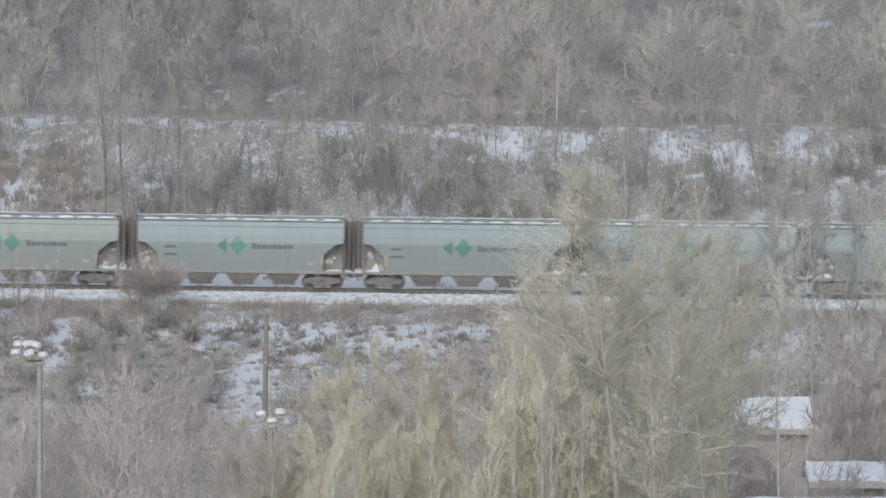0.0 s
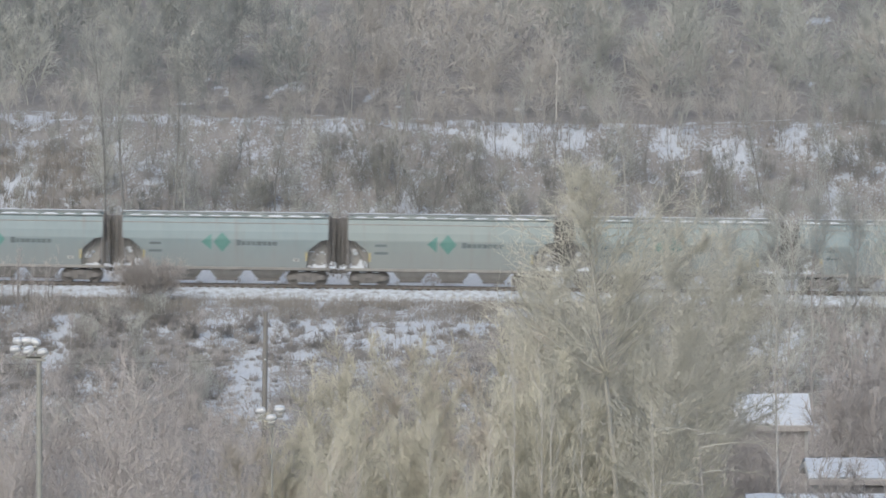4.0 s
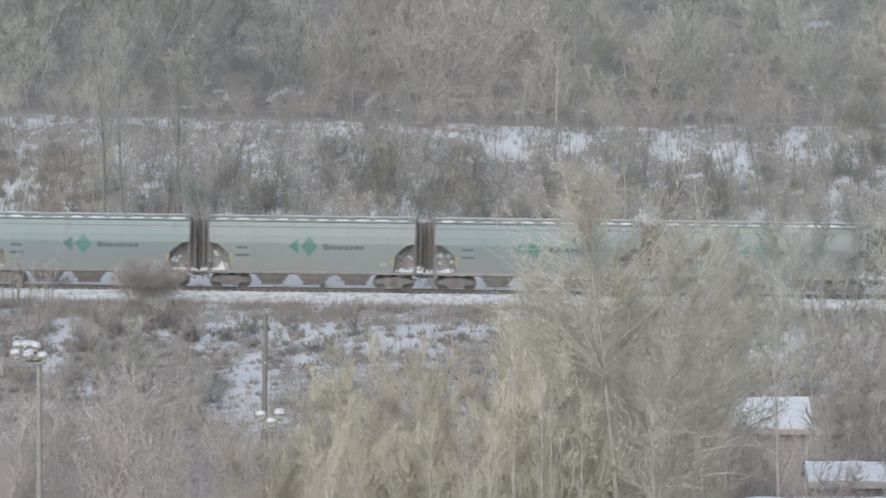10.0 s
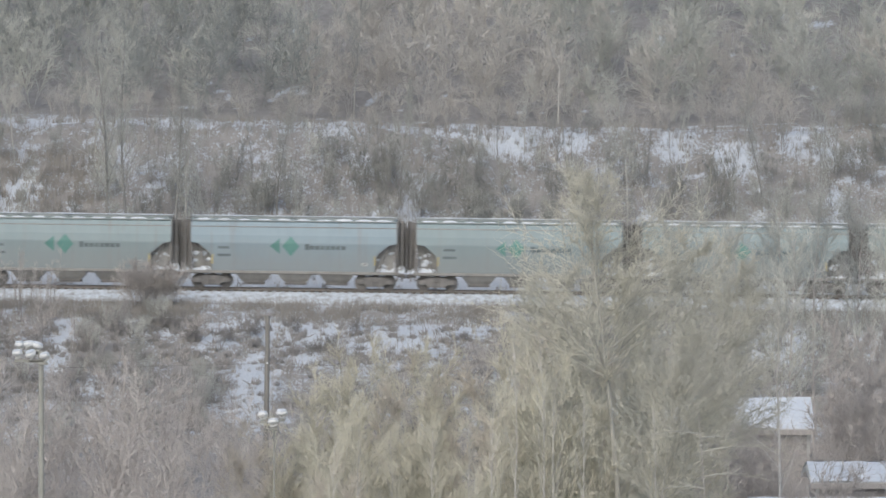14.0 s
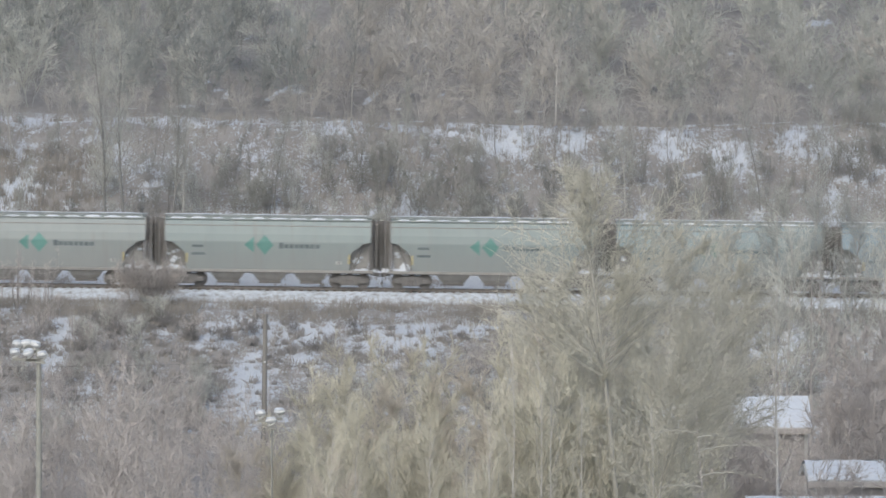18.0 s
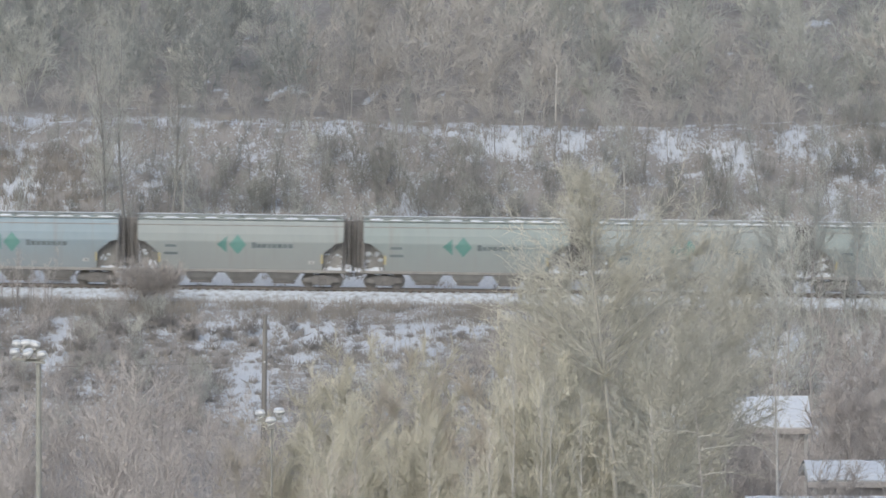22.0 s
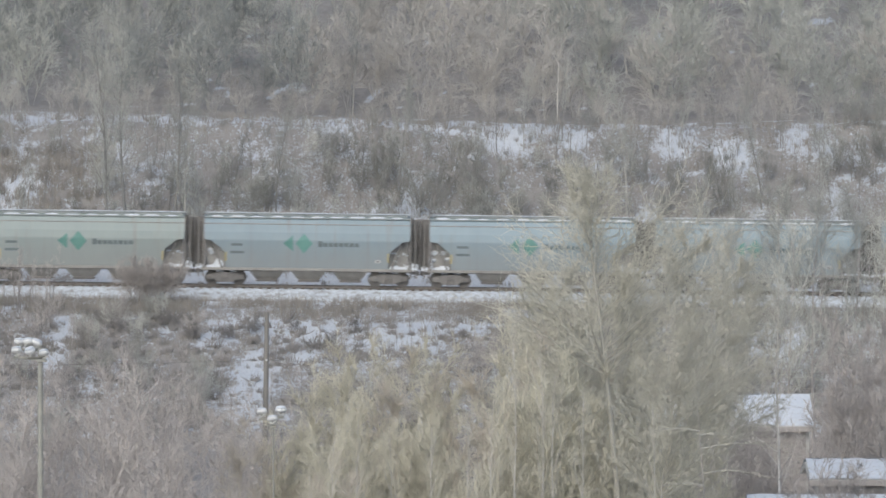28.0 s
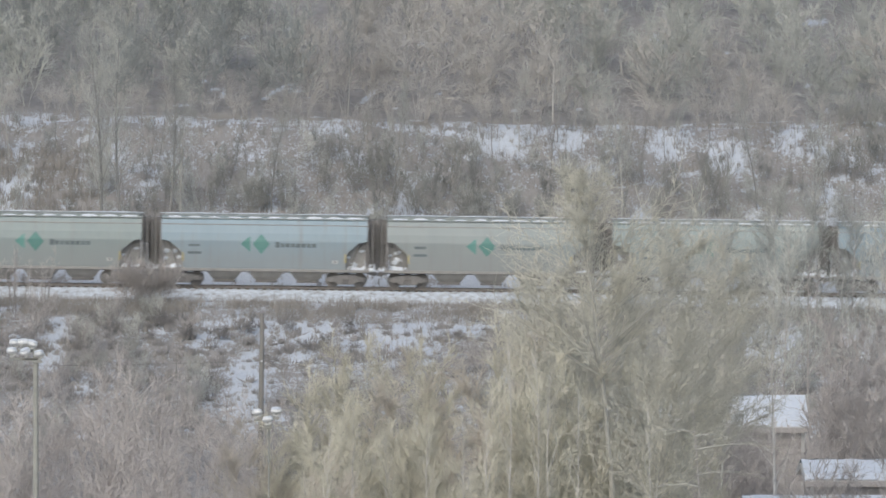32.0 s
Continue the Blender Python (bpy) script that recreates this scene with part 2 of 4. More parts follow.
def part(name, bm, mat, parent, label=""):
    """Links a bmesh, or a mesh that is shared, as one part of a thing."""
    if isinstance(bm, bmesh.types.BMesh):
        me = bpy.data.meshes.new(name)
        bmesh.ops.recalc_face_normals(bm, faces=bm.faces)
        bm.to_mesh(me)
        bm.free()
        me.materials.append(mat)
    else:
        me = bm
    ob = new(name, me)
    ob.parent = parent
    return tagged(ob, label)


def box(bm, x0, x1, y0, y1, z0, z1, bevel=0.0):
    m = Matrix.LocRotScale(((x0 + x1) / 2, (y0 + y1) / 2, (z0 + z1) / 2), None, (x1 - x0, y1 - y0, z1 - z0))
    made = bmesh.ops.create_cube(bm, size=1.0, matrix=m)["verts"]
    if bevel:
        edges = list({e for v in made for e in v.link_edges})
        bmesh.ops.bevel(bm, geom=edges, offset=bevel, segments=1, affect="EDGES")
    return bm


def rod(bm, a, b, r0, r1=None, sides=8):
    a, b = Vector(a), Vector(b)
    m = Matrix.Translation((a + b) / 2) @ (b - a).to_track_quat("Z", "Y").to_matrix().to_4x4()
    bmesh.ops.create_cone(bm, cap_ends=True, segments=sides, radius1=r0, radius2=r0 if r1 is None else r1, depth=(b - a).length, matrix=m)
    return bm


def prism(bm, outline, y0, y1):
    """An outline in x and z, pushed from y0 to y1."""
    a = [bm.verts.new((x, y0, z)) for x, z in outline]
    b = [bm.verts.new((x, y1, z)) for x, z in outline]
    bm.faces.new(a)
    bm.faces.new(b[::-1])
    for i in range(len(a)):
        j = (i + 1) % len(a)
        bm.faces.new((a[i], b[i], b[j], a[j]))
    return bm


def fresh():
    return bmesh.new()


# ---- the lie of the land ----
GRADE = 0.0131
PROFILE = [(-3000, 60), (-700, 30), (-430, 11), (-400, 9.5), (-300, -2), (-230, -7), (-150, -7), (-60, -8.7), (-36, -8.5), (-8, -1.35),
           (-5.2, -0.95), (5.2, -0.8), (6.5, -0.6), (27.5, 10.6), (31, 11.0), (44, 11.3), (100, 22), (200, 42), (400, 88), (900, 150), (3000, 170)]


def bank(y):
    for (a, za), (b, zb) in zip(PROFILE, PROFILE[1:]):
        if y <= b:
            return za + (zb - za) * (y - a) / (b - a)
    return PROFILE[-1][1]


def ground_z(x, y):
    near = max(0.0, 1.0 - max(0.0, abs(y) - 60) / 60)
    rough = min(1.0, max(0.0, abs(y) - 5.5) / 4)
    lump = noise.noise((x * 0.22, y * 0.22, 3.1)) * 0.35 + noise.noise((x * 0.7, y * 0.7, 8.3)) * 0.12
    wide = noise.noise((x * 0.03, y * 0.03, 1.7)) * 0.8 * min(1.0, max(0.0, abs(y) - 12) / 20)
    return bank(y) - GRADE * max(-80, min(80, x)) * near + (lump + wide) * rough


# Where the snow lies thick: centre and radii.
DRIFTS = [(-24.4, -16, 1.0, 10), (-11.6, -12, 3.6, 5), (-11.9, -26, 1.7, 11), (-5, -13, 3.6, 5), (-14.3, -14, 1.6, 5), (-8.4, -12, 3.0, 4), (-8.6, -19, 1.6, 4), (-1.5, -13, 2.6, 5), (-3.5, -18, 2.0, 4), (1.6, -10.5, 2.4, 2.5), (27.9, -14, 1.6, 9), (21.5, -13, 2.2, 5), (-29.2, 18, 1.7, 8), (14, 16, 0.8, 3), (22, 15, 0.9, 3), (27, 17, 1.0, 4), (6.5, 13, 0.8, 4), (-20.3, 11, 1.3, 4), (-11, 13, 0.7, 5), (-2, 17, 0.6, 5), (25, 11, 2, 2),
          (0, -5.7, 60, 1.3), (-17.5, 28.5, 3.5, 2.0), (-7.5, 28, 2.6, 2.2), (-1, 28.5, 3.5, 1.5), (4.5, 27, 3.2, 3.2), (9, 27, 1.8, 3), (16.5, 26, 1.6, 3),
          (25.5, 26, 2.6, 3.4), (20.5, 24, 2, 3), (-29, 28, 2.0, 2), (0, 8.3, 60, 2.5), (0, 29.3, 60, 1.5),
          (-11.2, 52, 1.5, 5), (-16.3, 50, 0.9, 4), (-10.4, 64, 1.2, 4), (-12.6, 78, 1.0, 4), (17, 74, 1.5, 6), (30, 82, 2.5, 5)]


def snow_depth(x, y):
    patchy = 0.68 + 1.2 * noise.noise((x * 0.9, y * 0.55, 4.4))
    return max(max(0.0, min(1.0, patchy * 2.4 * (1 - math.sqrt(((x - a) / ra) ** 2 + ((y - b) / rb) ** 2)))) for a, b, ra, rb in DRIFTS)


def spread(stops):
    out = []
    for (a, step), (b, _) in zip(stops, stops[1:]):
        out += list(np.arange(a, b - 1e-6, step))
    return out + [stops[-1][0]]


def build_ground():
    xs = spread([(-2400, 600), (-600, 120), (-120, 12), (-48, 0.8), (48, 12), (120, 120), (600, 600), (2400, 1)])
    ys = spread([(-3000, 500), (-500, 40), (-420, 10), (-60, 2), (-40, 0.6), (48, 3), (160, 20), (400, 100), (900, 500), (2900, 1)])
    verts = [(x, y, ground_z(x, y)) for y in ys for x in xs]
    w = len(xs)
    faces = [(j * w + i, j * w + i + 1, (j + 1) * w + i + 1, (j + 1) * w + i) for j in range(len(ys) - 1) for i in range(w - 1)]
    me = mesh_of("ground", verts, faces, M_GROUND, True)
    drift = me.attributes.new("drift", "FLOAT", "POINT")
    drift.data.foreach_set("value", [snow_depth(x, y) for x, y, _ in verts])
    tagged(new("ground", me), "snow-dusted ground with dead grass and leaf litter", "ground", kind="structure")


build_ground()

# ---- railway ----
TRACK = pose(0, 0, 0, 0, math.degrees(math.atan(GRADE)), 0)


def build_track():
    bed = fresh()
    outline = [(-4.9, -1.3), (-2.2, -0.23), (2.2, -0.23), (4.9, -1.3)]
    n = 121
    rng = random.Random(4)
    grid = []
    for i in range(n):
        x = -120 + 2.0 * i
        grid.append([bed.verts.new((x, y + rng.uniform(-0.12, 0.12), z + rng.uniform(-0.03, 0.03) * (z > -1))) for y, z in outline])
    for a, b in zip(grid, grid[1:]):
        for k in range(3):
            bed.faces.new((a[k], b[k], b[k + 1], a[k + 1]))
    root = tagged(new("railway_track"), "single railway track on snowy ballast with rusty rails", "railway", kind="structure")
    root.matrix_world = TRACK
    part("ballast_bed", bed, M_BALLAST, root)
    for side in (-0.7525, 0.7525):
        r = prism(fresh(), [(-0.07, -0.17), (0.07, -0.17), (0.07, -0.15), (0.015, -0.13), (0.015, -0.045), (0.036, -0.035), (0.036, 0),
                            (-0.036, 0), (-0.036, -0.035), (-0.015, -0.045), (-0.015, -0.13), (-0.07, -0.15)], -120, 120)
        bmesh.ops.rotate(r, verts=r.verts, matrix=Matrix.Rotation(math.pi / 2, 3, "Z"))
        bmesh.ops.translate(r, verts=r.verts, vec=(0, side, 0))
        part("rail", r, M_RAIL, root)
    tie = fresh()
    box(tie, -0.115, 0.115, -1.3, 1.3, -0.38, -0.172, 0.015)
    first = part("tie", tie, M_TIE, root)
    first.location = (-44, 0, 0)
    for i in range(1, 158):
        t = new("tie", first.data)
        t.parent = root
        t.location = (-44 + i * 0.56, rng.uniform(-0.03, 0.03), 0)


build_track()

# ---- covered hopper cars ----
PITCH = 14.9
COUNT = 30
LEAD = 3
LEVELS = [(1.10, 5.38, 1.30), (1.7, 5.40, 1.41), (2.30, 5.50, 1.51), (2.92, 6.28, 1.60), (3.02, 6.78, 1.605), (3.5, 6.80, 1.55),
          (4.08, 6.80, 1.40), (4.34, 6.80, 1.26), (4.52, 6.80, 1.02), (4.62, 6.78, 0.6), (4.64, 6.77, 0.3)]


def half_width(z):
    for (a, _, wa), (b, _, wb) in zip(LEVELS, LEVELS[1:]):
        if z <= b:
            return wa + (wb - wa) * (z - a) / (b - a)
    return LEVELS[-1][2]


def hull_mesh():
    verts, faces = [], []
    for z, lx, wy in LEVELS:
        verts += [(-lx, -wy, z), (lx, -wy, z), (lx, wy, z), (-lx, wy, z)]
    for k in range(len(LEVELS) - 1):
        a, b = 4 * k, 4 * k + 4
        for i in range(4):
            j = (i + 1) % 4
            faces.append((a + i, a + j, b + j, b + i))
    faces.append((3, 2, 1, 0))
    t = 4 * (len(LEVELS) - 1)
    faces.append((t, t + 1, t + 2, t + 3))
    return verts, faces


def skin(x0, x1, z0, z1, out=0.012):
    """A thin plate that follows the near side of the body."""
    bm = fresh()
    zs = [z0 + (z1 - z0) * i / 3 for i in range(4)]
    rows = []
    for z in zs:
        y = -half_width(z) - out
        rows.append([bm.verts.new((x0, y, z)), bm.verts.new((x1, y, z)), bm.verts.new((x1, y + out * 0.7, z)), bm.verts.new((x0, y + out * 0.7, z))])
    for a, b in zip(rows, rows[1:]):
        for i in range(4):
            j = (i + 1) % 4
            bm.faces.new((a[i], a[j], b[j], b[i]))
    bm.faces.new(rows[0][::-1])
    bm.faces.new(rows[-1])
    return bm


def emblem(bm, corners):
    """A painted shape on the side, given by its corners in x and z; it follows the curve of the sheet."""
    low, high = min(z for _, z in corners), max(z for _, z in corners)
    rows = []
    for i in range(11):
        z = low + (high - low) * (0.0051 + 0.0989 * i)
        cut = []
        for (xa, za), (xb, zb) in zip(corners, corners[1:] + corners[:1]):
            if (za - z) * (zb - z) < 0:
                cut.append(xa + (xb - xa) * (z - za) / (zb - za))
        y = -half_width(z) - 0.014
        rows.append([bm.verts.new((x, y + d, z)) for x, d in ((min(cut), 0), (max(cut), 0), (max(cut), 0.01), (min(cut), 0.01))])
    for a, b in zip(rows, rows[1:]):
        for i in range(4):
            j = (i + 1) % 4
            bm.faces.new((a[i], a[j], b[j], b[i]))
    bm.faces.new(rows[0][::-1])
    bm.faces.new(rows[-1])
    return bm


def pillow(bm, x0, x1, y, z, depth, height, lean=0.0, rng=random):
    """A lump of snow with soft uneven edges."""
    n = 7
    top, low, back = [], [], []
    for i in range(n):
        f = i / (n - 1)
        swell = math.sin(math.pi * (0.08 + 0.84 * f)) ** 0.4
        x = x0 + (x1 - x0) * f
        d, h = depth * swell * rng.uniform(0.8, 1.1), height * swell * rng.uniform(0.75, 1.1)
        low.append(bm.verts.new((x, y - d / 2, z - lean * d / 2)))
        top.append(bm.verts.new((x, y, z + h)))
        back.append(bm.verts.new((x, y + d / 2, z + lean * d / 2)))
    for i in range(n - 1):
        bm.faces.new((low[i], low[i + 1], top[i + 1], top[i]))
        bm.faces.new((top[i], top[i + 1], back[i + 1], back[i]))
        bm.faces.new((back[i], back[i + 1], low[i + 1], low[i]))
    bm.faces.new((low[0], top[0], back[0]))
    bm.faces.new((low[-1], back[-1], top[-1]))
    return bm


def truck(car, x):
    root = new("truck")
    root.parent = car
    root.location = (x, 0, 0)
    for s in (-1, 1):
        f = fresh()
        y0, y1 = (-1.16, -1.0) if s < 0 else (1.0, 1.16)
        prism(f, [(-1.22, 0.38), (-1.22, 0.62), (-0.95, 0.68), (-0.5, 0.82), (0.5, 0.82), (0.95, 0.68), (1.22, 0.62), (1.22, 0.38),
                  (0.75, 0.36), (0.45, 0.18), (-0.45, 0.18), (-0.75, 0.36)], y0, y1)
        part("side_frame", f, M_UNDER, root)
        for bx in (-0.89, 0.89):
            c = fresh()
            box(c, bx - 0.16, bx + 0.16, y0 - 0.06, y1 + 0.06, 0.34, 0.6, 0.03)
            part("bearing_box", c, M_UNDER, root)
        sp = fresh()
        for k in (-0.2, 0.0, 0.2):
            rod(sp, (k, (y0 + y1) / 2 + s * 0.1, 0.24), (k, (y0 + y1) / 2 + s * 0.1, 0.5), 0.08, sides=8)
        part("spring_nest", sp, M_UNDER, root)
    b = fresh()
    box(b, -0.2, 0.2, -1.2, 1.2, 0.5, 0.86, 0.03)
    part("bolster", b, M_UNDER, root)
    for wx in (-0.89, 0.89):
        w = fresh()
        rod(w, (0, -1.05, 0), (0, 1.05, 0), 0.08)
        for s in (-0.7525, 0.7525):
            rod(w, (0, s - 0.06, 0), (0, s + 0.06, 0), 0.455, sides=24)
            rod(w, (0, s - 0.09 * (1 if s > 0 else -1), 0), (0, s - 0.06 * (1 if s > 0 else -1), 0), 0.48, sides=24)
            for k in range(4):
                a = k * math.pi / 2
                rod(w, (0.3 * math.cos(a), s - 0.08, 0.3 * math.sin(a)), (0.3 * math.cos(a), s + 0.08, 0.3 * math.sin(a)), 0.05, sides=6)
        ws = part("wheelset", w, M_UNDER, root, "pair of steel wheels on one axle")
        ws.location = (wx, 0, 0.455)
    return root


def build_car(seed):
    rng = random.Random(seed)
    car = new("covered_hopper_car")
    v, f = hull_mesh()
    part("body", mesh_of("body", v, f, M_BLUE), M_BLUE, car)
    for s in (-1, 1):
        b = fresh()
        box(b, -6.95, 6.95, s * 1.36 - 0.07, s * 1.36 + 0.07, 0.98, 1.16, 0.015)
        part("side_sill", b, M_HOPPER, car)
        b = fresh()
        box(b, -6.8, 6.8, s * 1.41 - 0.02, s * 1.41 + 0.02, 4.03, 4.09, 0.008)
        part("side_seam", b, M_HOPPER, car)
        b = fresh()
        box(b, -6.82, 6.82, s * 1.22 - 0.06, s * 1.22 + 0.06, 4.42, 4.50, 0.015)
        part("roof_rail", b, M_ROOF, car)
    # Cross ribs on the roof, the walkway and its snow.
    for i in range(11):
        x = -6.6 + 1.32 * i
        b = fresh()
        box(b, x - 0.04, x + 0.04, -1.1, 1.1, 4.5, 4.66, 0.01)
        part("roof_rib", b, M_ROOF, car)
    for i in range(4):
        b = fresh()
        x = -4.95 + 3.3 * i
        box(b, x - 1.6, x + 1.6, -0.88, 0.88, 4.56, 4.73, 0.04)
        part("hatch_cover", b, M_ROOF, car)
    for s in (-1, 1):
        b = fresh()
        box(b, -6.9, 6.9, s * 0.68 - 0.25, s * 0.68 + 0.25, 4.72, 4.76, 0.01)
        part("roof_walkway", b, M_ROOF, car)
    for x0, x1 in ((-6.85, -2.4), (-2.35, 1.9), (2.0, 6.85)):
        b = fresh()
        pillow(b, x0, x1, -0.70, 4.75, 0.52, 0.07, 0, rng)
        part("walkway_snow", b, M_SNOW, car)
    for i in range(10):
        b = fresh()
        x = -5.94 + 1.32 * i
        w = rng.uniform(0.34, 0.60)
        pillow(b, x - w, x + w, -1.12 + rng.uniform(-0.02, 0.02), 4.50, 0.34, rng.uniform(0.08, 0.14), 0.25, rng)
        part("roof_snow", b, M_SNOW, car)
    # Discharge bays.
    for x in (-2.65, 0.12, 2.85):
        b = fresh()
        for k, (z, hx, hy) in enumerate([(1.12, 1.37, 1.38), (1.0, 1.28, 1.3), (0.9, 1.1, 1.2), (0.62, 0.9, 1.0), (0.44, 0.74, 0.8), (0.36, 0.64, 0.75)]):
            ring = [b.verts.new((x + sx * hx, sy * hy, z)) for sx, sy in ((-1, -1), (1, -1), (1, 1), (-1, 1))]
            if k:
                for i in range(4):
                    j = (i + 1) % 4
                    b.faces.new((last[i], last[j], ring[j], ring[i]))
            else:
                b.faces.new(ring)
            last = ring
        b.faces.new(last[::-1])
        bay = part("hopper_bay", b, M_HOPPER, car)
        b = fresh()
        box(b, x - 0.72, x + 0.72, -0.85, 0.85, 0.24, 0.35, 0.02)
        part("outlet_gate", b, M_UNDER, bay)
    b = fresh()
    box(b, -6.9, 6.9, -0.26, 0.26, 0.9, 1.15, 0.02)
    part("centre_sill", b, M_UNDER, car)
    for s in (-1, 1):
        b = fresh()
        box(b, *(sorted((s * 5.3, s * 7.0))), -1.4, 1.4, 1.05, 1.13, 0.01)
        part("end_platform", b, M_UNDER, car)
        b = fresh()
        prism(b, [(s * 4.2, 1.2), (s * 6.55, 3.02), (s * 6.45, 3.02), (s * 4.1, 1.2)], -1.3, 1.3)
        part("slope_sheet", b, M_ENDS, car)
        b = fresh()
        prism(b, [(s * 5.2, 1.15), (s * 6.35, 1.15), (s * 6.62, 1.5), (s * 6.7, 3.0), (s * 5.9, 3.0), (s * 5.2, 2.3)], -0.92, -0.88)
        part("shear_plate", b, M_ENDS, car)
        for y in (-1.42, 1.42):
            b = fresh()
            rod(b, (s * 6.72, y, 1.1), (s * 6.72, y, 3.1), 0.05, sides=6)
            part("corner_post", b, M_UNDER, car)
            b = fresh()
            rod(b, (s * 5.6, y, 1.1), (s * 6.3, y, 2.9), 0.045, sides=6)
            part("diagonal_brace", b, M_UNDER, car)
        b = fresh()
        for y in (-1.3, -0.85):
            rod(b, (s * 6.86, y, 1.1), (s * 6.86, y, 4.7), 0.025, sides=6)
        for k in range(11):
            rod(b, (s * 6.86, -1.3, 1.3 + 0.33 * k), (s * 6.86, -0.85, 1.3 + 0.33 * k), 0.02, sides=6)
        part("end_ladder", b, M_UNDER, car)
        b = fresh()
        box(b, *(sorted((s * 6.5, s * 6.58))), -0.7, 0.7, 1.13, 2.2, 0.02)
        part("end_bulkhead", b, M_UNDER, car)
        b = fresh()
        box(b, *(sorted((s * 6.9, s * 7.3))), -0.12, 0.12, 0.78, 0.98, 0.03)
        box(b, *(sorted((s * 7.22, s * 7.43))), -0.19, 0.19, 0.72, 1.02, 0.05)
        part("coupler", b, M_UNDER, car)
        heap = rng.uniform(0.25, 0.75)
        for x0, x1, y, h in ((5.5, 6.2, -1.1, heap), (6.0, 6.6, -1.05, 0.4), (6.35, 6.98, -1.0, rng.uniform(0.1, 0.5)), (6.88, 7.34, -1.2, rng.uniform(0.2, 0.8))):
            b = fresh()
            pillow(b, *(sorted((s * x0, s * x1))), y, 1.13, 0.5, h * rng.uniform(0.4, 0.9), 0, rng)
            part("platform_snow", b, M_SNOW, car)
        # Snow caked on the shear plate.
        for _ in range(rng.randint(4, 7)):
            b = fresh()
            x, z = s * rng.uniform(5.5, 6.6), rng.uniform(1.35, 2.5)
            bmesh.ops.create_icosphere(b, subdivisions=1, radius=rng.uniform(0.06, 0.24))
            bmesh.ops.scale(b, verts=b.verts, vec=(1.1, 0.35, 0.8))
            bmesh.ops.translate(b, verts=b.verts, vec=(x, -0.96, z))
            part("caked_snow", b, M_SNOW, car)
        # Steps and grab irons at the car's corner.
        b = fresh()
        for x in (6.84, 7.16):
            box(b, *(sorted((s * x - 0.05, s * x + 0.05))), -1.36, -1.30, 0.55, 4.45)
        for k in range(12):
            rod(b, (s * 6.84, -1.33, 0.7 + 0.32 * k), (s * 7.16, -1.33, 0.7 + 0.32 * k), 0.022, sides=5)
        part("side_ladder", b, M_UNDER, car)
        # Dark plate and posts added so that the gap between cars reads dark.
        b = fresh()
        box(b, *(sorted((s * 6.84, s * 7.40))), 0.55, 0.62, 2.75, 4.42, 0.02)
        part("end_screen", b, M_UNDER, car)
        for x, y in ((6.90, -0.45), (7.06, 0.35), (7.22, 1.1), (7.36, 0.1)):
            b = fresh()
            rod(b, (s * x, y, 1.1), (s * x, y, rng.uniform(4.2, 4.6)), 0.095, sides=6)
            part("end_post", b, M_UNDER, car)
        # Yellow reflector on the cut edge of the side sheet.
        part("reflector", skin(s * 5.36 - 0.055, s * 5.36 + 0.055, 1.6, 2.2), M_SIGNAL, car, "yellow reflector strip")
        truck(car, s * 5.4)
    b = fresh()
    rod(b, (-6.95, -0.35, 2.5), (-6.90, -0.35, 2.5), 0.28, sides=16)
    part("brake_wheel", b, M_UNDER, car)
    # Painted marks: an arrowhead, a diamond, a word as plain bars, two rows of data, a small plate.
    part("arrowhead", emblem(fresh(), [(-1.56, 2.80), (-0.92, 2.27), (-0.92, 3.33)]), M_GREEN, car, "green arrowhead emblem")
    part("diamond", emblem(fresh(), [(-0.76, 2.80), (-0.20, 2.14), (0.36, 2.80), (-0.20, 3.46)]), M_GREEN, car, "green diamond emblem")
    part("lettering_initial", skin(0.74, 1.02, 2.58, 2.96), M_LETTER, car)
    for i in range(7):
        x = 1.07 + 0.345 * i
        part("lettering_bar", skin(x, x + 0.28, 2.60, 2.86), M_LETTER, car)
    part("data_bar", skin(-5.0, -4.25, 2.60, 2.76), M_LETTER, car)
    part("data_bar", skin(-5.05, -4.15, 2.10, 2.26), M_LETTER, car)
    part("plate", skin(4.50, 4.86, 1.57, 1.76), M_TRIM, car, "small white plate")
    part("plate_mark", skin(4.62, 4.76, 1.61, 1.72, 0.02), M_CABLE, car)
    return car


# The paint of each car in the order in which they pass.
PAINT = "TTTTGGTTGTGTTBTGGEGEBBBBGEBGTT"
LABELS = {"T": "pale teal covered hopper rail car with green emblem", "B": "pale blue covered hopper rail car with green emblem", "G": "pale grey-green covered hopper rail car with snow on its roof",
          "E": "weathered beige covered hopper rail car with rust stains"}


def along(t):
    """Metres that the train has gone at t seconds; it slows a little."""
    return 10.941 * t - 0.00277 * t ** 2 - 0.000084 * t ** 3


def build_train():
    sorts = [build_car(11 + k) for k in range(3)]
    first = sorts[0]
    cars = sorts + [copy_thing(sorts[(i * 2 + i // 3) % 3], Matrix()) for i in range(3, COUNT)]
    shell = next(c for c in first.children if c.name.startswith("body")).data
    bodies = {"B": shell}
    for key, mat in (("G", M_GREY), ("E", M_BEIGE), ("T", M_TEAL)):
        bodies[key] = shell.copy()
        bodies[key].materials[0] = mat
    for i, car in enumerate(cars):
        key = PAINT[i % len(PAINT)]
        body = next(c for c in car.children if c.name.startswith("body"))
        body.data = bodies[key]
        tagged(car, LABELS[key], "rail car", "train of covered hopper cars")
    return cars


CARS = build_train()

# ---- trees and brush ----


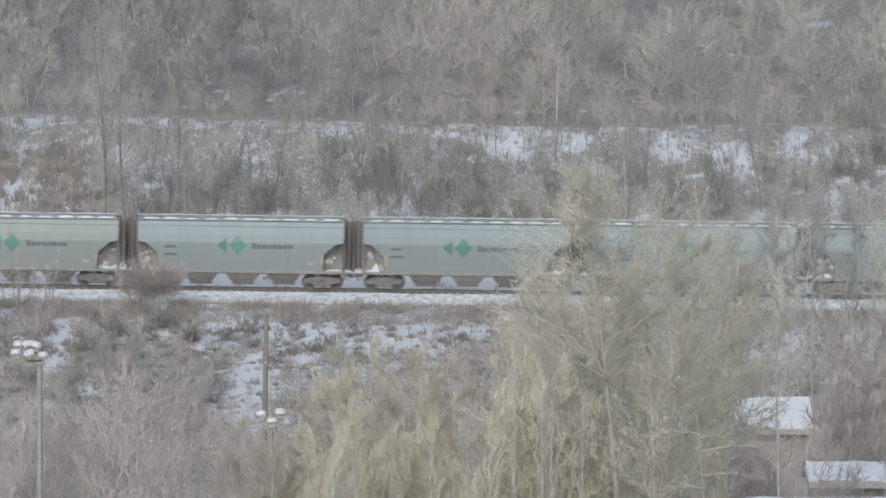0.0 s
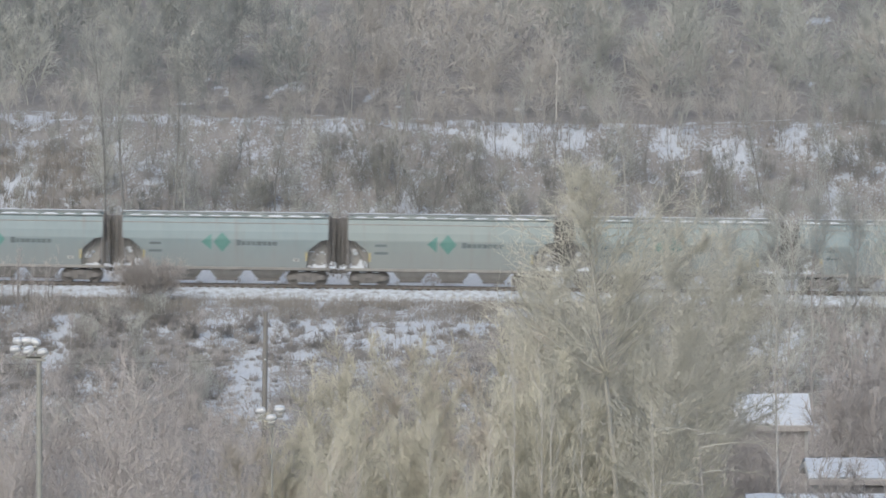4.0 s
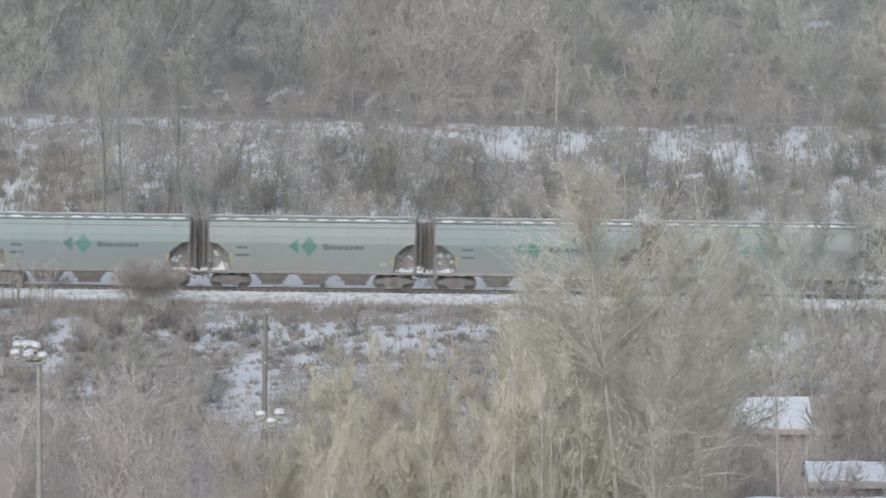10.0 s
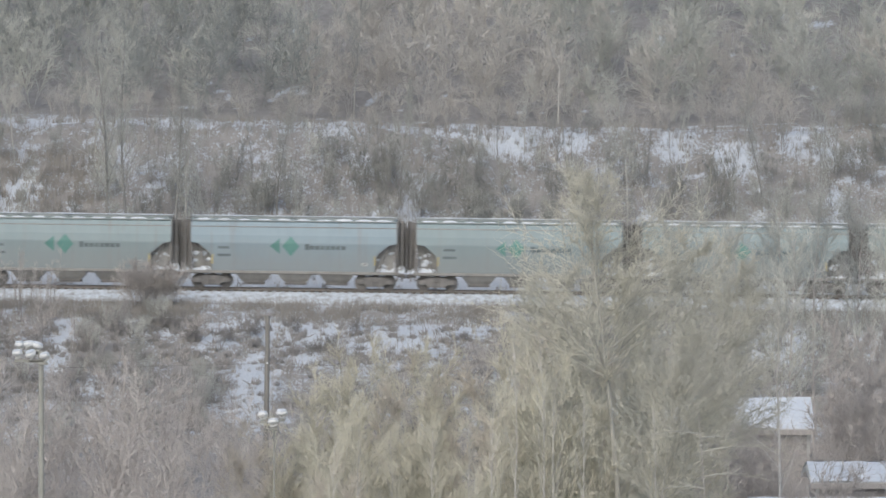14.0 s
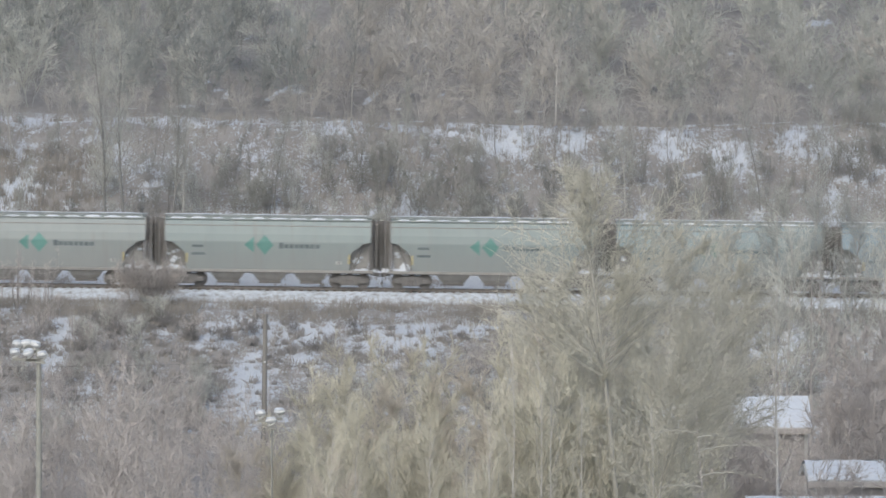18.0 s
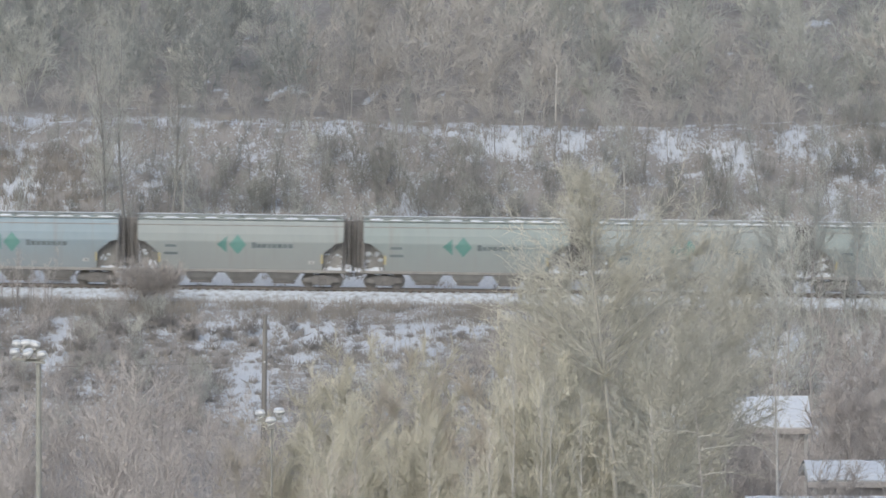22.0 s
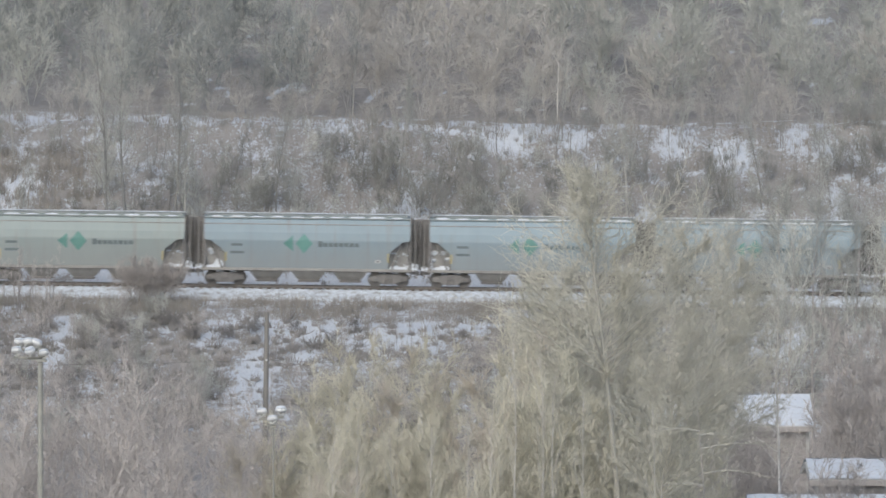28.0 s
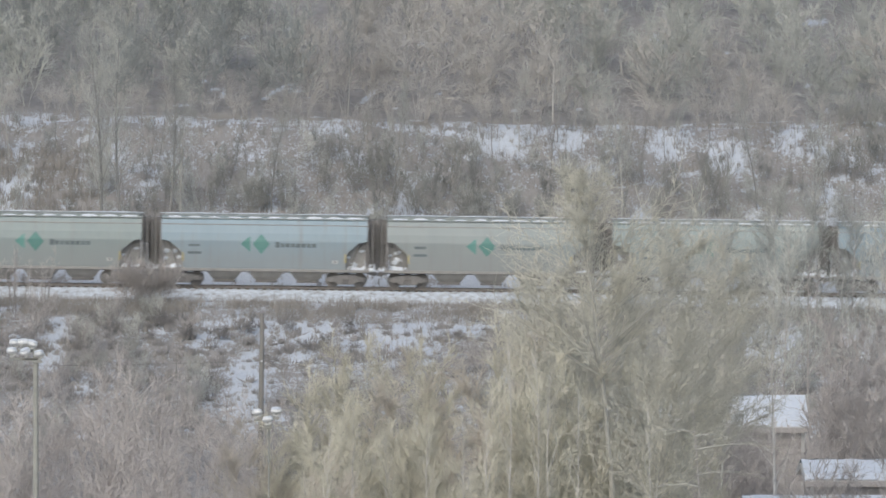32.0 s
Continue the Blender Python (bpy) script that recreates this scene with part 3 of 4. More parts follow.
class Sticks:
    """Collects tapered sticks into one mesh."""

    def __init__(self):
        self.v, self.f = [], []

    def add(self, pts, radii, sides):
        base = len(self.v)
        for k, p in enumerate(pts):
            if k + 1 < len(pts):
                d = (pts[k + 1] - p).normalized()
            u = d.orthogonal().normalized()
            w = d.cross(u)
            if radii[k] < 1e-4:
                self.v.append(p[:])
                continue
            for i in range(sides):
                a = 2 * math.pi * i / sides
                self.v.append((p + (u * math.cos(a) + w * math.sin(a)) * radii[k])[:])
        for k in range(len(pts) - 1):
            a = base + k * sides
            if radii[k + 1] < 1e-4:
                self.f += [(a + i, a + (i + 1) % sides, a + sides) for i in range(sides)]
            else:
                self.f += [(a + i, a + (i + 1) % sides, a + sides + (i + 1) % sides, a + sides + i) for i in range(sides)]


def bent(rng, p, d, length, bits, wob, lift):
    pts = [p.copy()]
    d = d.normalized()
    for _ in range(bits):
        d = (d + Vector((rng.uniform(-wob, wob), rng.uniform(-wob, wob), rng.uniform(-wob, wob) + lift))).normalized()
        p = p + d * (length / bits)
        pts.append(p.copy())
    return pts


def along_line(pts, f):
    k = min(int(f * (len(pts) - 1)), len(pts) - 2)
    g = f * (len(pts) - 1) - k
    return pts[k].lerp(pts[k + 1], g), (pts[k + 1] - pts[k]).normalized()


def splay(rng, d, angle):
    side = d.orthogonal().normalized()
    side.rotate(Matrix.Rotation(rng.uniform(0, 2 * math.pi), 3, d))
    return (d * math.cos(angle) + side * math.sin(angle)).normalized()


def grow(seed, height, stems=1, lean=0.1, limbs=14, branches=7, twigs=8, limb_len=0.35, low=0.25, angle=0.8, lift=0.12, radius=0.12, twig_len=0.7, twig_r=0.012,
         coarse=True, reach=(0.35, 0.7)):
    """Wood and twigs of a bare tree or shrub."""
    rng = random.Random(seed)
    wood, fine = Sticks(), Sticks()
    bits, sides = (4, 4) if coarse else (8, 6)
    for s in range(stems):
        turn = rng.uniform(0, 2 * math.pi)
        tilt = lean * rng.uniform(0.3, 1.2) if stems > 1 else rng.uniform(0, lean)
        d = Vector((math.cos(turn) * math.sin(tilt), math.sin(turn) * math.sin(tilt), math.cos(tilt)))
        h = height * (rng.uniform(0.65, 1.0) if stems > 1 else 1.0)
        stem = bent(rng, Vector((math.cos(turn) * 0.15 * (stems > 1), math.sin(turn) * 0.15 * (stems > 1), -0.15)), d, h, bits, 0.07, 0.03)
        r = radius * (0.6 if stems > 1 else 1)
        wood.add(stem, [r * (1 - 0.9 * k / bits) for k in range(bits + 1)], sides)
        for i in range(limbs):
            f = low + (0.97 - low) * (i + rng.random()) / limbs
            p, q = along_line(stem, f)
            ln = height * limb_len * (1.15 - 0.75 * f) * rng.uniform(0.6, 1.2)
            limb = bent(rng, p, splay(rng, q, angle * rng.uniform(0.6, 1.2)), ln, 3, 0.18, lift)
            lr = max(0.016, r * 0.42 * (1 - f * 0.7))
            wood.add(limb, [lr, lr * 0.75, lr * 0.5, lr * 0.25], 3)
            for j in range(branches):
                g = 0.1 + 0.9 * (j + rng.random()) / branches
                p2, q2 = along_line(limb, min(g, 0.999))
                br = bent(rng, p2, splay(rng, q2, rng.uniform(0.4, 1.1)), ln * rng.uniform(*reach), 2, 0.25, lift)
                fine.add(br, [twig_r * 1.4, twig_r * 1.0, 0.0], 3)
                for _ in range(twigs):
                    p3, q3 = along_line(br, rng.uniform(0.05, 0.99))
                    tw = bent(rng, p3, splay(rng, q3, rng.uniform(0.3, 1.2)), twig_len * rng.uniform(0.5, 1.2), 1, 0.2, lift)
                    fine.add(tw, [twig_r * 0.9, 0.0], 3)
    return wood, fine


def plant(name, wood, fine, bark, twig):
    root = new(name)
    part("trunk", mesh_of("trunk", wood.v, wood.f, bark), bark, root)
    part("crown", mesh_of("crown", fine.v, fine.f, twig), twig, root)
    return root


def settle(root, x, y, turn, size=1.0):
    m = Matrix.Translation((x, y, ground_z(x, y))) @ Matrix.Rotation(turn, 4, "Z")
    ob = copy_thing(root, m)
    ob.scale = (size, size, size)
    return ob


def clear_of(x, y, holes):
    return all(((x - a) / ra) ** 2 + ((y - b) / rb) ** 2 > 1 for a, b, ra, rb in holes)


def drop(protos):
    for ob in protos:
        for o in (*ob.children_recursive, ob):
            bpy.data.objects.remove(o)


def thicket(name, sorts, places, mat):
    """Many small shrubs joined into one mesh: each place is x, y, turn, size and the sort."""
    vs, fs, base = [], [], 0
    arrays = [(np.array(w.v + f.v), w.f + [tuple(i + len(w.v) for i in t) for t in f.f]) for w, f in sorts]
    for x, y, turn, size, k in places:
        v, f = arrays[k]
        c, s = math.cos(turn) * size, math.sin(turn) * size
        p = v @ np.array([[c, s, 0], [-s, c, 0], [0, 0, size]]) + np.array([x, y, ground_z(x, y)])
        vs.append(p)
        fs += [tuple(i + base for i in t) for t in f]
        base += len(v)
    return new(name, mesh_of(name, np.concatenate(vs).tolist(), fs, mat))


def veils_drift(x, y):
    """Whether a shrub here would stand before one of the snow patches in the wood."""
    return any(b > 40 and -1 < b - y < 8 and abs(x - a) < ra * 0.8 for a, b, ra, _ in DRIFTS)


def build_hill():
    """The wooded hill beyond the ledge: fine brush from end to end, and slim trunks that stand out of it."""
    rng = random.Random(21)
    brush = [grow(100 + i, 6.2 + 0.5 * i, 5, 0.34, 6, 5, 5, 0.36, 0.10, 0.75, 0.10, 0.022, 0.75, 0.023) for i in range(3)]
    tones = {M_DIMTWIG: [], M_TWIG: [], M_REDTWIG: [], M_SAGE: []}
    slim = [plant("bare_tree", *grow(120 + i, 13 + i, 1, 0.06, 20, 6, 5, 0.2, 0.22, 0.6, 0.2, 0.05, 0.8, 0.011), (M_HILLBARK, M_PALEHILL)[i], (M_DIMTWIG, M_TWIG)[i]) for i in range(2)]
    for y in np.arange(37, 92, 6.6):
        span = 33 + (y - 37) * 0.09
        for x in np.arange(-span, span + 1, 5.0):
            px, py = x + rng.uniform(-2.2, 2.2), y + rng.uniform(-3.0, 3.0)
            if veils_drift(px, py):
                continue
            tone = px + rng.uniform(-5, 5)
            mat = rng.choice((M_DIMTWIG, M_DIMTWIG, M_TWIG)) if tone < -13 else M_REDTWIG if tone < 9 else rng.choice((M_TWIG, M_SAGE, M_SAGE) if py > 46 else (M_REDTWIG, M_SAGE))
            tones[mat].append((px, py, rng.uniform(0, 6.3), rng.uniform(0.75, 1.2), rng.randrange(3)))
    for mat, label in ((M_DIMTWIG, "dim grey brush of the hillside wood"), (M_TWIG, "grey brush of the hillside wood"), (M_REDTWIG, "brown brush of the hillside wood"),
                       (M_SAGE, "sage-grey brush of the hillside wood")):
        tagged(thicket("hillside_brush", brush, tones[mat], mat), label, "brush", kind="stuff")
    for i in range(34):
        px, py = (rng.uniform(-34, -6) if i < 25 else rng.uniform(-6, 34)), rng.uniform(36, 70)
        if i < 25 and veils_drift(px, py) and rng.random() < 0.6:
            continue
        tagged(settle(slim[i % 3 == 0], px, py, rng.uniform(0, 6.3), rng.uniform(0.7, 1.1)), "slim bare tree standing in the hillside wood", "tree", "bare trees on the hill")
    sorts = [grow(200 + i, 2.8 + 0.5 * i, 5, 0.5, 5, 4, 3, 0.45, 0.1, 0.75, 0.12, 0.03, 0.6, 0.012) for i in range(3)]
    places = [(x + rng.uniform(-0.8, 0.8), rng.uniform(31.8, 36), rng.uniform(0, 6.3), rng.uniform(0.4, 0.8), rng.randrange(3)) for x in np.arange(-33, 34, 1.5)]
    places += [(rng.uniform(-36, 36), rng.uniform(38, 66), rng.uniform(0, 6.3), rng.uniform(0.6, 1.0), rng.randrange(3)) for _ in range(36)]
    places = [p for p in places if not veils_drift(p[0], p[1])]
    tagged(thicket("hill_undergrowth", sorts, places, M_REDTWIG), "brown bare undergrowth along the foot of the hillside wood", "undergrowth", kind="stuff")
    drop(slim)


def build_bank():
    """The snowy bank behind the train."""
    rng = random.Random(22)
    thick = [plant("bare_shrub", *grow(210 + i, 4.6 + 0.5 * i, 6, 0.30, 5, 4, 4, 0.32, 0.10, 0.65, 0.14, 0.030, 0.55, 0.015), M_BANKBARK, m) for i, m in enumerate((M_BRUSH, M_TWIG, M_BRUSH))]
    slim = [plant("bare_tree", *grow(400 + i, 9 + i, 1, 0.12, 16, 7, 6, 0.26, 0.3, 0.6, 0.2, 0.075, 0.6, 0.010, False), M_PALEHILL if i == 1 else M_BANKBARK, M_TWIG) for i in range(3)]
    lofty = plant("bare_tree", *grow(450, 16.5, 1, 0.03, 26, 9, 7, 0.22, 0.24, 0.6, 0.14, 0.14, 0.8, 0.010, False), M_BANKBARK, M_TWIG)
    forked = plant("bare_tree", *grow(470, 5.2, 2, 0.5, 7, 5, 4, 0.32, 0.35, 0.8, 0.2, 0.07, 0.5, 0.010, False), M_PALEHILL, M_TWIG)
    placed = 0
    while placed < 112:
        px, py = rng.uniform(-33, 33), rng.uniform(10.5, 24.0)
        if snow_depth(px, py) > 0.15 or snow_depth(px, py + 3) > 0.4:
            continue
        tagged(settle(rng.choice(thick), px, py, rng.uniform(0, 6.3), rng.uniform(0.40, 0.75)), "grey-brown bare shrub on the snowy bank", "shrub", "shrubs on the bank")
        placed += 1
    for i in range(34):
        px, py = (rng.uniform(-6, 8) if i < 20 else rng.uniform(-15, -5)), rng.uniform(10.5, 21)
        tagged(settle(thick[rng.choice((0, 1, 2))], px, py, rng.uniform(0, 6.3), rng.uniform(0.45, 0.75)), "grey-brown bare shrub on the snowy bank", "shrub", "shrubs on the bank")
    small = [grow(300 + i, 2.2 + 0.4 * i, 6, 0.4, 4, 3, 2, 0.36, 0.1, 0.6, 0.15, 0.028, 0.45, 0.010) for i in range(2)]
    places = [(rng.uniform(-33, 33), rng.uniform(10.5, 29), rng.uniform(0, 6.3), rng.uniform(0.3, 0.7), rng.randrange(2)) for _ in range(84)]
    places += [(rng.uniform(-2, 33), rng.uniform(19, 28), rng.uniform(0, 6.3), rng.uniform(0.3, 0.5), rng.randrange(2)) for _ in range(24)]
    places += [(rng.uniform(28, 34), rng.uniform(24, 32), rng.uniform(0, 6.3), rng.uniform(0.6, 1.0), rng.randrange(2)) for _ in range(16)]
    tagged(thicket("bank_undergrowth", small, places, M_BRUSH), "low grey bare undergrowth on the snowy bank", "undergrowth", kind="stuff")
    for px, py, k, s in ((5.7, 25, 1, 0.60), (12.6, 14, 1, 1.08), (8.4, 26, 2, 0.52), (21.2, 25.5, 1, 0.50), (-17.5, 12, 1, 1.0), (-11.5, 16, 0, 0.8), (-24.5, 24, 1, 0.8),
                         (-3, 18, 2, 0.7), (22, 17, 0, 0.8), (25.5, 12, 2, 0.8), (-30, 22, 1, 0.9), (-2.6, 25, 1, 0.5), (-8, 9, 0, 0.6), (20, 9, 2, 0.65), (-29, 9, 0, 0.8), (26.0, 26, 1, 0.4)):
        tagged(settle(slim[k], px, py, rng.uniform(0, 6.3), s), "slender bare tree on the snowy bank", "tree", "slender trees on the bank")
    tagged(settle(forked, 16.5, 25.5, 0.1, 0.85), "small forked pale tree at the top of the bank", "tree", "slender trees on the bank")
    for px, py, s in ((-22.9, 9.5, 1.0), (-21.6, 11.5, 0.9), (-18.4, 13.5, 0.72)):
        tagged(settle(lofty, px, py, rng.uniform(0, 6.3), s), "tall dark-trunked bare tree on the snowy bank", "tree", "tall trees on the bank")
    sapling = [plant("bare_tree", *grow(430 + i, 9 + i, 1, 0.12, 9, 4, 3, 0.24, 0.2, 0.6, 0.2, 0.085, 0.8, 0.018), M_BANKBARK, M_BANKBARK) for i in range(2)]
    for _ in range(84):
        px, py = rng.uniform(-32, 32), rng.uniform(10, 26)
        tagged(settle(sapling[rng.randrange(2)], px, py, rng.uniform(0, 6.3), rng.uniform(0.20, 0.48)), "thin dark sapling on the snowy bank", "tree", "saplings on the bank")
    drop(thick + slim + sapling + [lofty, forked])


def build_slope():
    """The snowy slope below the train."""
    rng = random.Random(23)
    low = [plant("bare_shrub", *grow(310 + i, 2.3 + 0.4 * i, 6, 0.45, 5, 4, 3, 0.36, 0.1, 0.7, 0.15, 0.026, 0.45, 0.010), M_SLOPEBARK, m) for i, m in enumerate((M_TWIG, M_MAUVE))]
    slim = [plant("bare_tree", *grow(410 + i, 9 + i, 1, 0.12, 10, 4, 4, 0.22, 0.25, 0.6, 0.2, 0.08, 0.7, 0.016), M_SLOPEBARK, M_MAUVE) for i in range(3)]
    dense = plant("bare_shrub", *grow(350, 3.6, 9, 0.6, 8, 6, 6, 0.36, 0.25, 0.8, 0.1, 0.018, 0.5, 0.007), M_TUFT, M_TUFT)
    clump = plant("bare_shrub", *grow(360, 3.0, 8, 0.9, 5, 4, 4, 0.36, 0.1, 0.9, 0.0, 0.04, 0.6, 0.028), M_SLOPEBARK, M_SLOPEBARK)
    placed = 0
    while placed < 126:
        px, py = rng.uniform(*((-33, 33) if placed < 80 else (-24, -13.5))), rng.uniform(-38, -9.5)
        if snow_depth(px, py) > 0.1 or snow_depth(px, py + 1.5) > 0.3 or (-15.5 < px < 2 and py > -23 and rng.random() < 0.95):
            continue
        tagged(settle(rng.choice(low), px, py, rng.uniform(0, 6.3), rng.uniform(0.5, 1.0)), "low bare shrub on the snowy slope", "shrub", "shrubs on the slope")
        placed += 1
    for _ in range(16):
        px, py = rng.uniform(-24, -4), rng.uniform(-72, -40)
        tagged(settle(low[1], px, py, rng.uniform(0, 6.3), rng.uniform(0.9, 1.3)), "low mauve-brown shrub at the foot of the slope", "shrub", "shrubs on the slope")
    for i in range(30):
        px, py = (rng.uniform(-30, -24.6) if i < 20 else rng.uniform(24, 30)), rng.uniform(-11, -8)
        tagged(settle(slim[i % 3], px, py, rng.uniform(0, 6.3), rng.uniform(0.28, 0.45)), "thin bare sapling beside the track", "tree", "saplings by the track")
    for i in range(56):
        px, py = rng.uniform(-30, -3), rng.uniform(-36, -14)
        if snow_depth(px, py) > 0.4:
            continue
        tagged(settle(slim[i % 3], px, py, rng.uniform(0, 6.3), rng.uniform(0.24, 0.38)), "thin bare sapling on the snowy slope", "tree", "saplings on the slope")
    for i in range(20):
        px, py = rng.uniform(-8, 2), rng.uniform(-23, -12)
        tagged(settle(slim[i % 3], px, py, rng.uniform(0, 6.3), rng.uniform(0.13, 0.24)), "thin bare sapling on the snowy slope", "tree", "saplings on the slope")
    for px, py, s in ((-20.0, -7.0, 0.95), (-18.3, -7.3, 1.0), (-19.2, -7.8, 1.05), (-18.9, -6.8, 0.9)):
        tagged(settle(dense, px, py, rng.uniform(0, 6.3), s), "dense reddish-brown bare shrub beside the track", "shrub", "shrubs by the track")
    for px, py, s in ((-12.4, -12.9, 0.5), (-13.9, -15, 0.36), (-17.5, -12, 0.5), (-9.6, -12.2, 0.26), (-16.2, -15, 0.4), (-7.2, -14.8, 0.3), (-20.5, -14, 0.45), (-5.8, -11.8, 0.3),
                      (-8.3, -16.4, 0.3), (-10.9, -19.0, 0.28), (-22.2, -11.5, 0.4)):
        tagged(settle(clump, px, py, rng.uniform(0, 6.3), s), "small round dark bush on the snow", "shrub", "dark bushes on the slope")
    # Weed clumps that stick out of the snow.
    weeds = []
    for i in range(3):
        spikes = Sticks()
        for _ in range(20):
            a, tilt, ln = rng.uniform(0, 6.3), rng.uniform(0.1, 1.25), rng.uniform(0.25, 0.6)
            foot = Vector((rng.gauss(0, 0.10), rng.gauss(0, 0.10), -0.03))
            spikes.add([foot, foot + Vector((math.cos(a) * math.sin(tilt), math.sin(a) * math.sin(tilt), math.cos(tilt))) * ln], [0.045, 0.0], 3)
        weeds.append((spikes, Sticks()))
    places = []
    while len(places) < 1200:
        px, py = rng.uniform(-33, 30), rng.triangular(-36, -9.0, -12)
        if rng.random() > 0.55 * snow_depth(px, py):
            places.append((px, py, rng.uniform(0, 6.3), rng.uniform(0.45, 1.35), rng.randrange(3)))
    tagged(thicket("slope_weeds", weeds, places, M_SLOPEBARK), "small dark weed clumps in the snow", "weeds", kind="stuff")
    drop(low + slim + [dense, clump])


build_hill()
build_bank()
build_slope()


def build_spruce(x, y, height):
    rng = random.Random(5)
    root = tagged(new("spruce_tree"), "narrow dark spruce among bare trees", "tree")
    root.location = (x, y, ground_z(x, y))
    trunk, needles = Sticks(), Sticks()
    trunk.add([Vector((0, 0, -0.2)), Vector((0, 0, height))], [0.14, 0.01], 6)
    for _ in range(1100):
        f = rng.random() ** 0.8
        z = height * (0.12 + 0.88 * f)
        reach = (1.05 - f) * height * 0.13 * rng.uniform(0.4, 1.15) + 0.1
        a = rng.uniform(0, 6.3)
        d = Vector((math.cos(a), math.sin(a), -0.25))
        needles.add([Vector((0, 0, z)) + d * reach * 0.2, Vector((0, 0, z)) + d * reach], [0.08, 0.0], 3)
    part("trunk", mesh_of("trunk", trunk.v, trunk.f, M_DARKBARK), M_DARKBARK, root)
    part("crown", mesh_of("crown", needles.v, needles.f, M_SPRUCE), M_SPRUCE, root)


# The skyline of the willows: metres along the track and height.
CREST = [(-6.2, 2.0), (-4.1, 4.5), (-3.0, 5.4), (-1.5, 4.9), (-0.4, 5.3), (0.9, 5.6), (2.1, 6.1), (3.0, 6.6), (3.9, 7.2), (5.8, 7.0), (7.6, 5.0), (9.2, 1.6)]


def crest(x):
    for (a, za), (b, zb) in zip(CREST, CREST[1:]):
        if x <= b:
            return za + (zb - za) * (x - a) / (b - a)
    return CREST[-1][1]


def fan_tree(name, seed, pts, radius, limbs, reach, twig, bark, low=0.42, arms=()):
    """A tree on a stem through the points given, with long limbs that sweep up and out like a fan. arms: limbs of their own, as height share, side and reach."""
    rng = random.Random(seed)
    wood, fine = Sticks(), Sticks()
    stem = [Vector(p) for p in pts]
    n = len(stem) - 1
    wood.add(stem, [radius * (1 - 0.88 * k / n) for k in range(n + 1)], 8)
    rows = [(low + (0.98 - low) * ((i + rng.random()) / limbs) ** 1.7, None, None) for i in range(limbs)] + list(arms)
    for f, side, far in rows:
        p, d = along_line(stem, f)
        if side is None:
            way, ln = splay(rng, d, rng.uniform(0.4, 1.05)), reach * (1.3 - 1.1 * f) * rng.uniform(0.6, 1.2)
        else:
            way, ln = Vector((side, rng.uniform(-0.1, 0.1), 0.55)).normalized(), far
        limb = bent(rng, p, way, ln, 6, 0.10, 0.05)
        r = max(0.012, radius * 0.34 * (1.1 - f) + 0.008)
        wood.add(limb, [r * (1 - 0.13 * k) for k in range(7)], 4)
        for j in range(13):
            q, e = along_line(limb, min(0.12 + 0.88 * (j + rng.random()) / 13, 0.999))
            br = bent(rng, q, splay(rng, e, rng.uniform(0.35, 1.0)), ln * rng.uniform(0.2, 0.5), 3, 0.2, 0.06)
            fine.add(br, [0.010, 0.008, 0.006, 0.0], 3)
            for _ in range(11):
                u, g = along_line(br, rng.uniform(0.05, 0.99))
                fine.add(bent(rng, u, splay(rng, g, rng.uniform(0.4, 1.3)), rng.uniform(0.25, 0.6), 1, 0.2, 0.04), [0.0085, 0.0], 3)
    return plant(name, wood, fine, bark, twig)


